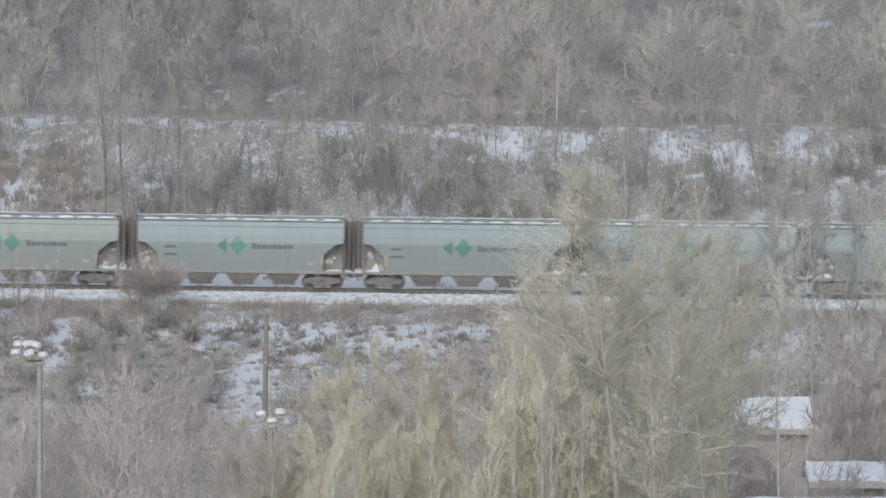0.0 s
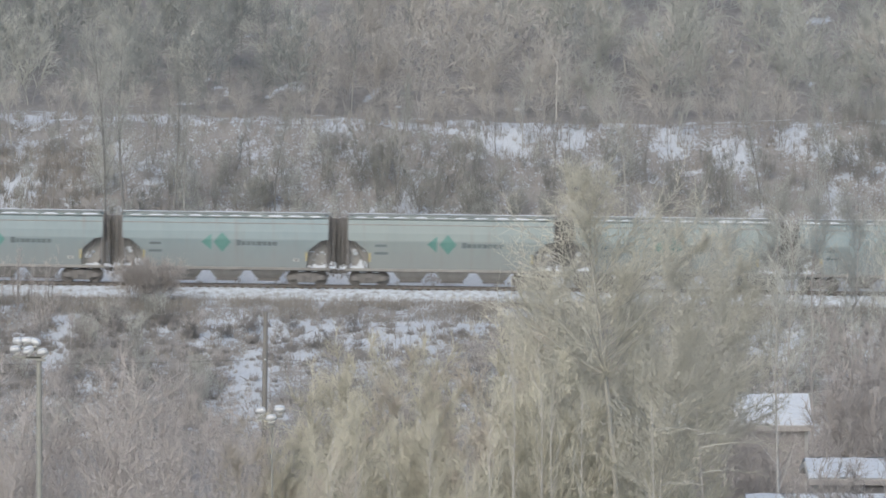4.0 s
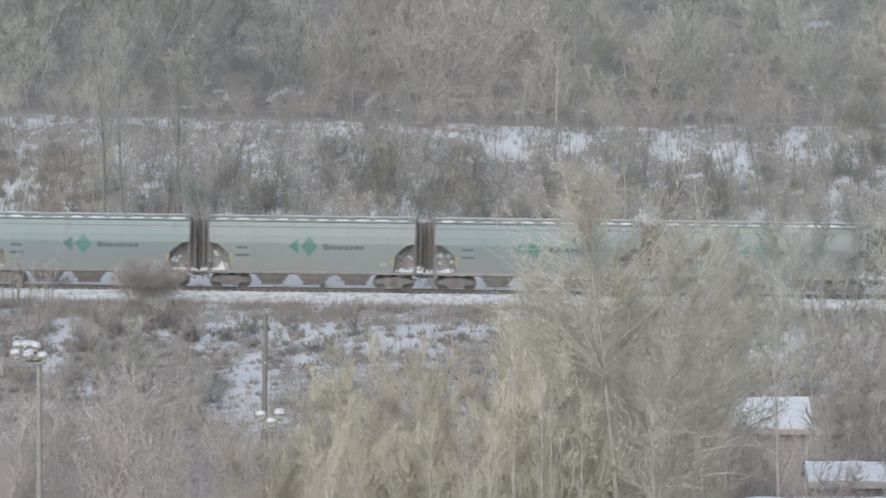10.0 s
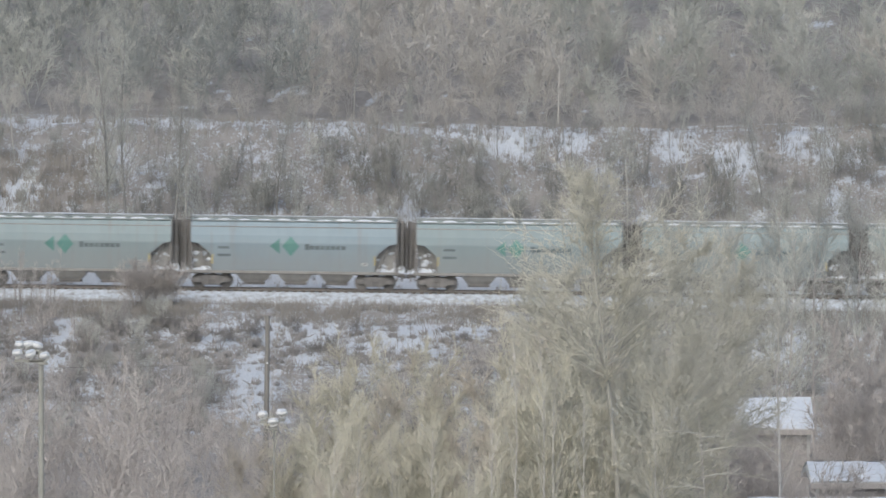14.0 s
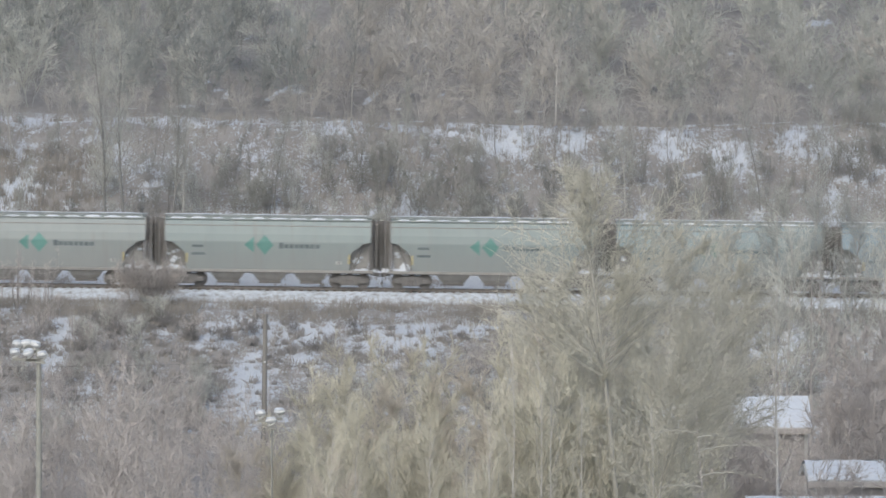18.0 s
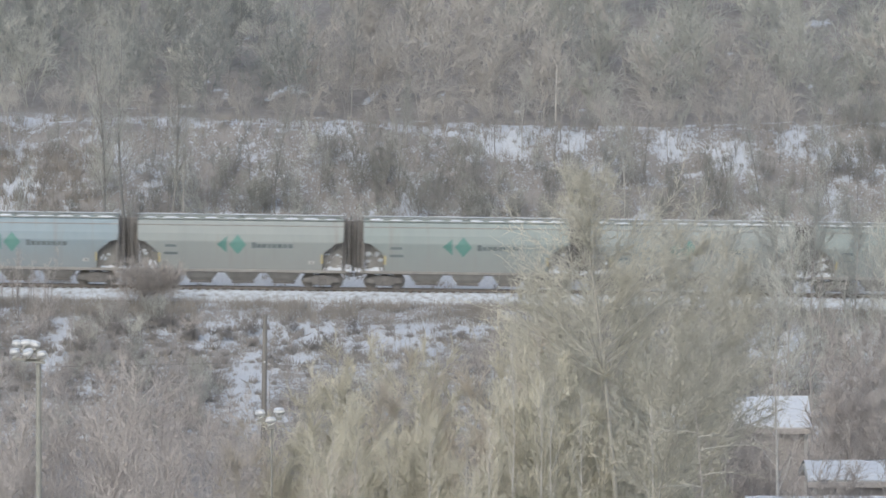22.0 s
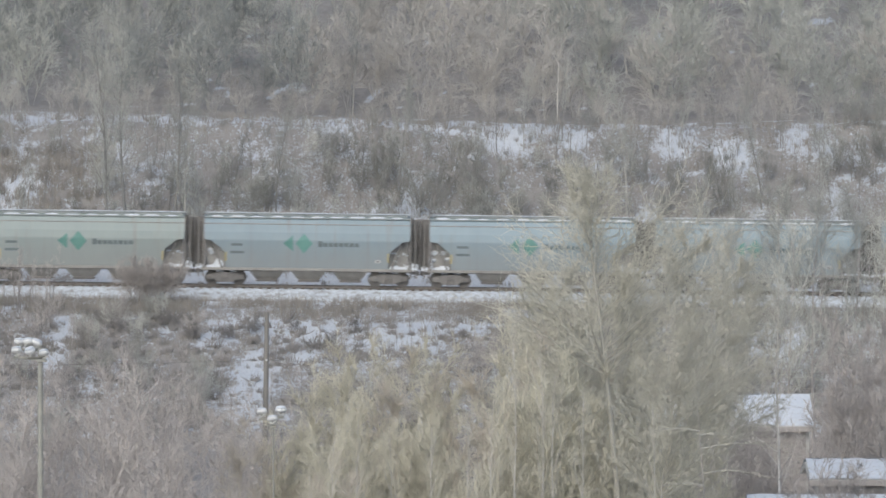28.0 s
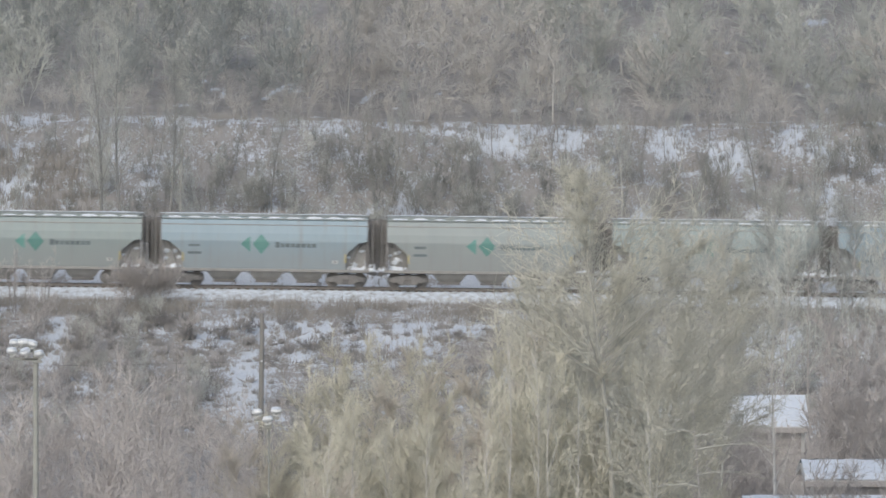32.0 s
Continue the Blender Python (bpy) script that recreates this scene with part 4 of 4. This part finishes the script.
def build_foreground():
    rng = random.Random(33)
    # The tall tree in the midst of the willows, and thinner ones beside it.
    for seed, x, y, pts, r, limbs, reach, arms in (
            (801, 5.55, -212, ((0.1, 0, -0.2), (0, 0, 4), (-0.13, 0, 7.9), (-0.43, 0, 11.1), (-0.66, 0, 13.2), (-0.90, 0, 14.9), (-0.95, 0, 16.2), (-1.05, 0, 17.4)), 0.10, 40, 4.6,
             ((0.50, 1, 4.6), (0.56, 1, 5.0), (0.62, 1, 4.4), (0.47, 1, 3.6), (0.66, -1, 3.4), (0.6, -1, 3.0), (0.72, 1, 3.6))),
            (802, 4.3, -206, ((0, 0, -0.2), (0.1, 0, 5), (-0.1, 0, 9), (-0.2, 0, 11.6), (-0.5, 0, 14.6)), 0.055, 34, 4.0, ((0.6, -1, 2.8), (0.68, -1, 2.6))),
            (803, 7.1, -203, ((0, 0, -0.2), (0.1, 0, 5), (0.3, 0, 9), (0.5, 0, 12.6), (0.9, 0, 15.6)), 0.065, 36, 4.2, ((0.55, 1, 3.6), (0.65, 1, 3.4), (0.5, 1, 2.8))),
            (804, 5.9, -196, ((0, 0, -0.2), (0.1, 0, 5), (0.0, 0, 9), (0.3, 0, 11.5), (0.1, 0, 14.0)), 0.06, 36, 4.4, ()),
            (805, 8.9, -190, ((0, 0, -0.2), (0.1, 0, 5), (0.2, 0, 8), (0.6, 0, 11.6), (1.2, 0, 14.8)), 0.05, 34, 3.8, ((0.6, 1, 2.6), (0.7, 1, 2.4))),
            (806, 6.4, -218, ((0, 0, -0.2), (0.1, 0, 5), (0.2, 0, 8), (0.5, 0, 10.5), (0.9, 0, 12.6)), 0.05, 30, 3.6, ((0.6, 1, 2.8), (0.7, 1, 2.6))),
            (807, 10.2, -180, ((0, 0, -0.2), (0.1, 0, 5), (0.2, 0, 8), (0.4, 0, 11), (0.9, 0, 13.8)), 0.05, 32, 3.6, ((0.62, 1, 2.0),)),
            (808, 3.6, -198, ((0, 0, -0.2), (0.1, 0, 5), (0.0, 0, 9), (-0.2, 0, 11.5), (-0.3, 0, 13.8)), 0.05, 34, 4.0, ())):
        tree = fan_tree("willow_tree", seed, pts, r, limbs, reach, M_WILLOW, M_PALEBARK, 0.44, arms)
        tagged(tree, "tall bare tree with a pale stem and upswept limbs", "tree", "tall trees among the willows")
        tree.location = (x, y, ground_z(x, y))
    # The dome of yellowish willows.
    willow = [plant("willow_tree", *grow(510 + i, 13.0, 7, 0.17, 9, 9, 9, 0.18, 0.40, 0.6, 0.12, 0.045, 0.55, 0.0115), M_PALEBARK, (M_OLIVE, M_OLIVE, M_TAN)[i]) for i in range(3)]
    for y, less, step in ((-201, 0.0, 1.15), (-213, 1.5, 1.1)):
        for x in np.arange(-5.4, 9.0, step):
            px, py = x + rng.uniform(-0.25, 0.25), y + rng.uniform(-2.5, 2.5)
            top = crest(px) - less * rng.uniform(0.6, 1.4)
            k = 2 if (px < -4.2 or (less == 0 and 0 < px < 3.2)) else rng.randrange(2)
            tagged(settle(willow[k], px, py, rng.uniform(0, 6.3), (top - ground_z(px, py)) / 13.0), "bare willow with dense fine yellowish twigs", "tree", "willows")
    # Grey-brown trees below the slope.
    grey = [plant("bare_tree", *grow(600 + i, 11.2, 5, 0.24, 9, 7, 7, 0.28, 0.40, 0.7, 0.12, 0.055, 0.55, 0.0125), M_MAUVEBARK, M_MAUVE) for i in range(2)]
    for px, py, k, s in ((-15.6, -180, 0, 0.92), (-13.4, -183, 1, 0.90), (-11.2, -180, 0, 0.98), (-9.4, -186, 0, 0.88), (-7.6, -184, 1, 0.84), (-17.2, -185, 1, 0.96),
                         (-14.6, -194, 0, 0.86), (-12.2, -196, 1, 0.82), (-10.0, -197, 0, 0.84), (-8.0, -198, 1, 0.76), (-16.4, -198, 1, 0.82), (-6.2, -196, 0, 0.72),
                         (-14.0, -207, 0, 0.68), (-11.6, -208, 1, 0.66), (-9.2, -208, 0, 0.66), (-15.8, -209, 1, 0.64), (-7.2, -207, 1, 0.64), (-6.4, -189, 1, 0.78), (-13.0, -172, 0, 0.9),
                         (18.4, -146, 1, 0.9), (14.6, -118, 1, 0.9), (11.5, -122, 0, 0.85), (11.9, -214, 1, 0.72), (13.4, -184, 0, 0.58), (14.3, -186, 1, 0.76), (15.6, -185, 0, 0.66), (16.4, -186, 1, 0.74), (13.2, -189, 1, 0.64), (12.4, -157, 0, 0.66), (13.6, -158, 1, 0.66), (14.3, -156, 0, 0.62), (13.0, -160, 1, 0.64), (9.9, -168, 0, 0.80)):
        tagged(settle(grey[k], px, py, rng.uniform(0, 6.3), s), "bare mauve-brown tree with fine twigs", "tree", "bare trees below the slope")
    tall = [plant("bare_tree", *grow(720 + i, 15.5, 1, 0.1, 20, 9, 8, 0.28, 0.4, 0.7, 0.16, 0.09, 0.9, 0.011), M_MAUVEBARK, M_TWIG) for i in range(2)]
    for px, py, k, s in ((12.6, -118, 0, 0.92), (14.4, -112, 1, 0.95), (16.2, -118, 0, 0.93), (17.4, -116, 0, 1.0), (19.6, -112, 1, 0.98), (21.0, -118, 0, 0.95), (10.4, -110, 1, 0.95), (16.2, -108, 0, 1.02)):
        tagged(settle(tall[k], px, py, rng.uniform(0, 6.3), s), "tall slender bare tree below the slope", "tree", "tall trees below the slope")
    murk = plant("bare_tree", *grow(640, 11.2, 7, 0.11, 8, 7, 7, 0.15, 0.3, 0.6, 0.12, 0.05, 0.6, 0.013), M_MAUVEBARK, M_MAUVE)
    for px, py, s in ((16.2, -151, 0.98), (17.0, -153, 1.02), (17.8, -150, 1.0), (18.6, -147, 0.92), (16.7, -147, 1.0), (17.5, -157, 0.9), (11.6, -157, 0.64), (10.6, -156, 0.66), (12.9, -129, 0.85), (10.6, -160, 0.98), (11.2, -163, 0.92), (9.7, -165, 0.86), (18.2, -184, 0.62)):
        tagged(settle(murk, px, py, rng.uniform(0, 6.3), s), "dense brown bare tree beside a house", "tree", "brown trees by the houses")
    birch = plant("birch_tree", *grow(700, 14.5, 1, 0.04, 18, 5, 4, 0.26, 0.40, 0.9, 0.05, 0.09, 0.6, 0.006, False), M_BIRCH, M_WILLOW)
    tagged(settle(birch, 12.7, -172, 1.0, 0.92), "pale birch tree with spreading bare limbs", "tree")
    wand = plant("birch_tree", *grow(730, 13.0, 1, 0.06, 12, 5, 4, 0.14, 0.5, 0.5, 0.2, 0.045, 0.6, 0.006, False), M_BIRCH, M_OLIVE)
    for px, py, s in ((2.2, -219, 1.0), (-3.2, -221, 0.80), (0.8, -220, 0.85), (-1.6, -222, 0.80), (3.3, -221, 0.95), (6.3, -221, 0.85), (-2.6, -220, 0.84), (1.5, -222, 0.90), (4.2, -222, 0.88), (-0.4, -221, 0.83), (2.9, -220, 0.98), (-4.0, -222, 0.72)):
        tagged(settle(wand, px, py, rng.uniform(0, 6.3), s), "slender pale birch stem among the willows", "tree", "slender birches")
    drop([murk, birch, wand] + willow + grey + tall)
    build_spruce(14.1, -100, 11.2)


build_foreground()


def build_low_willow(x, y):
    """A slim willow whose long low limbs arch out to one side."""
    rng = random.Random(12)
    root = tagged(new("willow_tree"), "slim willow with long pale arching limbs", "tree", "willows")
    root.location = (x, y, ground_z(x, y))
    stem, fine = Sticks(), Sticks()
    pts = bent(rng, Vector((0, 0, -0.2)), Vector((0, 0, 1)), 11.2, 8, 0.05, 0.05)
    stem.add(pts, [0.04 * (1 - 0.1 * k) for k in range(9)], 6)
    for f, side, reach in ((0.895, 1, 2.4), (0.83, 1, 1.9), (0.93, 1, 1.0), (0.80, -1, 1.2), (0.94, -1, 1.4)):
        p, _ = along_line(pts, f)
        droop = rng.uniform(0.24, 0.34)
        limb = [p + Vector((side * reach * s, rng.uniform(-0.1, 0.1), reach * (0.26 * s - droop * s * s))) for s in (0, 0.2, 0.4, 0.6, 0.8, 1.0)]
        one = Sticks()
        one.add(limb, [0.024, 0.022, 0.018, 0.015, 0.011, 0.006], 5)
        part("limb", mesh_of("limb", one.v, one.f, M_PALEBARK), M_PALEBARK, root)
        for _ in range(22):
            q, d = along_line(limb, rng.uniform(0.15, 0.99))
            fine.add(bent(rng, q, splay(rng, d, rng.uniform(0.3, 1.0)), rng.uniform(0.3, 0.9), 2, 0.2, 0.15), [0.007, 0.005, 0.0], 3)
    part("trunk", mesh_of("trunk", stem.v, stem.f, M_MAUVEBARK), M_MAUVEBARK, root)
    part("crown", mesh_of("crown", fine.v, fine.f, M_WILLOW), M_WILLOW, root)


build_low_willow(7.9, -226)


def build_snags():
    """A leaning stake in the snow and a pale dead branch standing in the wood."""
    for name, label, x, y, pts, r, mat in (
            ("leaning_stake", "thin dark wooden stake leaning in the snow", -23.1, -21.5, ((0, 0, -0.2), (-0.15, 0, 0.9), (-0.32, 0, 1.9)), 0.045, M_DARKBARK),
            ("dead_branch", "pale bent dead branch standing among shrubs", 8.2, 33.8, ((0, 0, -0.2), (0.05, 0, 2.6), (0.12, 0, 4.0), (-0.1, 0, 4.5), (-0.35, 0, 4.9)), 0.05, M_BIRCH),
            ("dead_branch", "pale bent dead branch beside the track", 26.2, -9.5, ((0, 0, -0.2), (-0.1, 0, 2.2), (0.1, 0, 3.2), (-0.15, 0, 3.9), (-0.5, 0, 4.2)), 0.045, M_BIRCH)):
        st = Sticks()
        n = len(pts)
        st.add([Vector(p) for p in pts], [r * (1 - 0.12 * k) for k in range(n)], 6)
        ob = tagged(new(name, mesh_of(name, st.v, st.f, mat)), label, "stake" if "stake" in name else "branch")
        ob.location = (x, y, ground_z(x, y))


build_snags()


# ---- houses ----


def build_house(x0, x1, ridge_y, ridge_z, run, drop, base):
    house = tagged(new("house"), "brown-sided house with a snow-covered roof among bare trees", "house", "houses below the slope")
    cx = (x0 + x1) / 2
    house.location = (cx, ridge_y, base)
    hx, rz, ez = (x1 - x0) / 2, ridge_z - base, ridge_z - base - drop
    slab = prism(fresh(), [(0, rz), (run, ez), (run, ez - 0.18), (0, rz - 0.22), (-run, ez - 0.18), (-run, ez)], -hx, hx)
    bmesh.ops.rotate(slab, verts=slab.verts, matrix=Matrix.Rotation(math.pi / 2, 3, "Z"))
    roof = part("roof", slab, M_TRIM, house)
    bm = fresh()
    rng = random.Random(int(x0 * 10))
    n, m = 24, 6
    for s in (-1, 1):
        grid = [[bm.verts.new((-hx + 0.03 + (2 * hx - 0.06) * i / n, s * run * j / m * 0.985, rz - drop * j / m + 0.14 + rng.uniform(-0.025, 0.025) - 0.10 * (j == m)))
                 for i in range(n + 1)] for j in range(m + 1)]
        for j in range(m):
            for i in range(n):
                bm.faces.new((grid[j][i], grid[j][i + 1], grid[j + 1][i + 1], grid[j + 1][i]))
    part("roof_snow", bm, M_SNOW, roof, "white snow cover")
    w = run - 0.45
    bm = fresh()
    box(bm, -hx + 0.3, hx - 0.3, -w, w, -0.5, ez - 0.05)
    wall = part("wall", bm, M_WALL, house)
    k = 0
    z = 0.2
    while z < ez - 0.25:
        bm = fresh()
        prism(bm, [(-hx + 0.28, z), (hx - 0.28, z), (hx - 0.28, z + 0.2), (-hx + 0.28, z + 0.2)], -w - 0.03, -w - 0.005)
        part("siding_board", bm, M_WALL, wall)
        z += 0.22
        k += 1
    for s in (-1, 1):
        bm = fresh()
        box(bm, s * (hx - 0.3) - 0.07, s * (hx - 0.3) + 0.07, -w - 0.06, -w + 0.06, 0, ez - 0.06)
        part("corner_trim", bm, M_TRIM, house)
    bm = fresh()
    box(bm, -hx, hx, -run - 0.05, -run, ez - 0.24, ez - 0.02, 0.01)
    part("fascia", bm, M_WALL, house)
    return house


build_house(5.2, 15.83, -140, 0.13, 3.5, 1.04, -7.1)
build_house(14.1, 26.0, -165, -1.04, 3.0, 0.5, -7.1)
build_house(11.3, 24.0, -175, -1.75, 3.4, 0.9, -7.1)

# ---- masts, pole and cable ----


def build_mast(x, y, top, heads, thick, size, label):
    z0 = ground_z(x, y)
    mast = tagged(new("light_mast"), label, "light mast", "light masts")
    mast.location = (x, y, z0)
    h = top - z0
    b = fresh()
    rod(b, (0, 0, -0.3), (0, 0, h + 0.1), thick * 0.6, thick * 0.45, 12)
    part("pole", b, M_MAST, mast)
    for ay, az in sorted({(hy, hz) for _, hy, hz in heads}):
        xs = [hx for hx, hy, hz in heads if (hy, hz) == (ay, az)]
        b = fresh()
        box(b, min(xs + [0]) - 0.1, max(xs + [0]) + 0.1, ay - 0.04, ay + 0.04, h + az - 0.28, h + az - 0.2, 0.01)
        if abs(ay) > 0.1:
            box(b, -0.04, 0.04, min(0, ay), max(0, ay), h + az - 0.28, h + az - 0.2, 0.01)
        part("crossarm", b, M_MAST, mast)
    rng = random.Random(int(abs(x)))
    for hx, hy, hz in heads:
        b = fresh()
        bmesh.ops.create_uvsphere(b, u_segments=16, v_segments=8, radius=size)
        bmesh.ops.scale(b, verts=b.verts, vec=(1.1, 0.9, 0.55))
        head = part("floodlight", b, M_WHITE, mast, "white floodlight head under snow")
        head.location = (hx, hy, h + hz)
        head.rotation_euler = (rng.uniform(-0.2, 0.2), rng.uniform(-0.3, 0.3), rng.uniform(0, 3))
        b = fresh()
        rod(b, (0, -0.02, -0.48 * size), (0, -0.06, -0.75 * size), 0.75 * size, 0.65 * size, 14)
        part("lens", b, M_TRIM, head)
        b = fresh()
        rod(b, (0, 0, -0.9 * size), (0, 0, -0.3 * size), 0.04, sides=6)
        part("bracket", b, M_MAST, head)
        b = fresh()
        bmesh.ops.create_uvsphere(b, u_segments=14, v_segments=7, radius=size * 0.95)
        bmesh.ops.scale(b, verts=b.verts, vec=(1.05, 0.85, 0.32))
        bmesh.ops.translate(b, verts=b.verts, vec=(0, 0, size * 0.42))
        part("snow_cap", b, M_SNOW, head)
    return mast


build_mast(-12.68, -210, 5.32, [(-0.74, -0.1, 0.04), (-0.32, -0.1, 0.02), (0.12, -0.1, -0.05), (-0.72, 0.7, 0.27), (-0.44, 0.7, 0.28), (-0.16, 0.7, 0.24)], 0.18, 0.185,
           "tall grey light mast with six snow-capped floodlights")
build_mast(-5.34, -210, 3.35, [(-0.36, -0.1, 0.08), (-0.02, -0.3, -0.14), (0.24, -0.1, 0.14)], 0.06, 0.17, "slim grey light mast with three snow-capped floodlights")


def build_pole(x, y, top):
    z0 = ground_z(x, y)
    pole = tagged(new("utility_pole"), "weathered dark wooden utility pole", "utility pole", "utility poles")
    pole.location = (x, y, z0)
    b = fresh()
    rod(b, (0, 0, -0.4), (0.12, 0, top - z0), 0.17, 0.12, 12)
    part("shaft", b, M_POLE, pole)
    b = fresh()
    rod(b, (0.1, -0.22, top - z0 - 2.6), (0.1, -0.12, top - z0 - 2.6), 0.05, sides=8)
    part("insulator", b, M_WHITE, pole)
    return pole


POLES = [(-46, -70, 1.2), (-9.75, -70, 1.06), (40, -70, 0.4)]
for p in POLES:
    build_pole(*p)


def build_cables():
    for (xa, ya, za), (xb, yb, zb) in zip(POLES, POLES[1:]):
        st = Sticks()
        pts = []
        for i in range(25):
            f = i / 24
            pts.append(Vector((xa + (xb - xa) * f + 0.1, ya - 0.18, za + (zb - za) * f - 2.6 - 0.35 * 4 * f * (1 - f))))
        st.add(pts, [0.008] * 25, 5)
        tagged(new("overhead_cable", mesh_of("overhead_cable", st.v, st.f, M_CABLE)), "thin black overhead cable between utility poles", "cable", "overhead cables")


build_cables()

# ---- grass and weeds ----


def build_grass():
    rng = random.Random(71)
    v, f = [], []

    def blade(x, y, h, r):
        z = ground_z(x, y) - 0.04
        a = rng.uniform(0, 6.3)
        dx, dy = math.cos(a) * r, math.sin(a) * r
        bx, by = rng.uniform(-0.35, 0.35) * h, rng.uniform(-0.35, 0.35) * h
        k = len(v)
        v.extend(((x - dx, y - dy, z), (x + dx, y + dy, z), (x + bx, y + by, z + h)))
        f.append((k, k + 1, k + 2))

    for _ in range(26000):
        x, y = rng.uniform(-33, 33), rng.triangular(-10.8, -4.9, -8.2)
        if noise.noise((x * 0.45, y * 0.3, 5)) > -0.12 + 0.12 * max(0, y + 7):
            blade(x, y, rng.uniform(0.3, 1.0), 0.016)
    for _ in range(14000):
        x, y = rng.uniform(-33, 33), rng.uniform(-36, -9)
        if noise.noise((x * 0.5, y * 0.5, 9)) > -0.05 + 0.9 * min(1, snow_depth(x, y)):
            blade(x, y, rng.uniform(0.3, 1.1), 0.014)
    for _ in range(22000):
        x, y = rng.uniform(-33, 33), rng.uniform(11, 32)
        if noise.noise((x * 0.5, y * 0.5, 2)) > -0.1 + 0.2 * min(1, snow_depth(x, y)):
            blade(x, y, rng.uniform(0.3, 1.2), 0.016)
    for _ in range(1500):
        x, y = rng.uniform(-33, 33), rng.choice((rng.uniform(-34, -8), rng.uniform(-22, -9), rng.uniform(7, 30)))
        size = rng.uniform(0.5, 1.3)
        for _ in range(14):
            blade(x + rng.gauss(0, 0.12) * size, y + rng.gauss(0, 0.12) * size, rng.uniform(0.2, 0.5) * size, 0.025)
    for _ in range(14000):
        x, y = rng.uniform(-33, 33), rng.uniform(-7.2, -4.6)
        if noise.noise((x * 0.6, y * 0.6, 7)) > -0.2:
            blade(x, y, rng.uniform(0.15, 0.55), 0.02)
    for _ in range(420):
        x, y, size = rng.uniform(-32, -24), rng.uniform(9, 24), rng.uniform(0.5, 1.2)
        for _ in range(14):
            blade(x + rng.gauss(0, 0.16) * size, y + rng.gauss(0, 0.16) * size, rng.uniform(0.4, 1.0) * size, 0.024)
    for _ in range(1200):
        x, y = rng.uniform(-33, 33), rng.choice((rng.uniform(20, 30), rng.uniform(20, 30), rng.uniform(-32, -9)))
        if snow_depth(x, y) < 0.15:
            continue
        size = rng.uniform(0.5, 1.2)
        for _ in range(12):
            blade(x + rng.gauss(0, 0.14) * size, y + rng.gauss(0, 0.14) * size, rng.uniform(0.3, 0.8) * size, 0.02)
    tagged(new("dead_grass", mesh_of("dead_grass", v, f, M_GRASS)), "brown dead grass and weeds standing out of the snow", "grass", kind="stuff")


build_grass()

# ---- what moves ----


def motions():
    """The train rolls to the right and slows a little; its wheels turn with it."""
    times = [2.0 * i for i in range(17)]
    for i, car in enumerate(CARS):
        start = -13.34 - (i - LEAD) * PITCH
        walk(car, [(t, TRACK @ Matrix.Translation((start + along(t), 0, 0))) for t in times])
    sets = [o for car in CARS for o in car.children_recursive if o.name.startswith("wheelset")]
    turn = [(k / FPS, along(k / FPS) / 0.455) for k in range(32 * FPS + 1)]
    lead = {}
    for o in sets:
        side = o.location.x > 0
        if side not in lead:
            at = Matrix.Translation(o.location)
            walk(o, [(t, at @ Matrix.Rotation(a, 4, "Y")) for t, a in turn])
            lead[side] = o
        else:
            o.rotation_mode = "QUATERNION"
            o.animation_data_create()
            o.animation_data.action = lead[side].animation_data.action
            o.animation_data.action_slot = lead[side].animation_data.action_slot


motions()
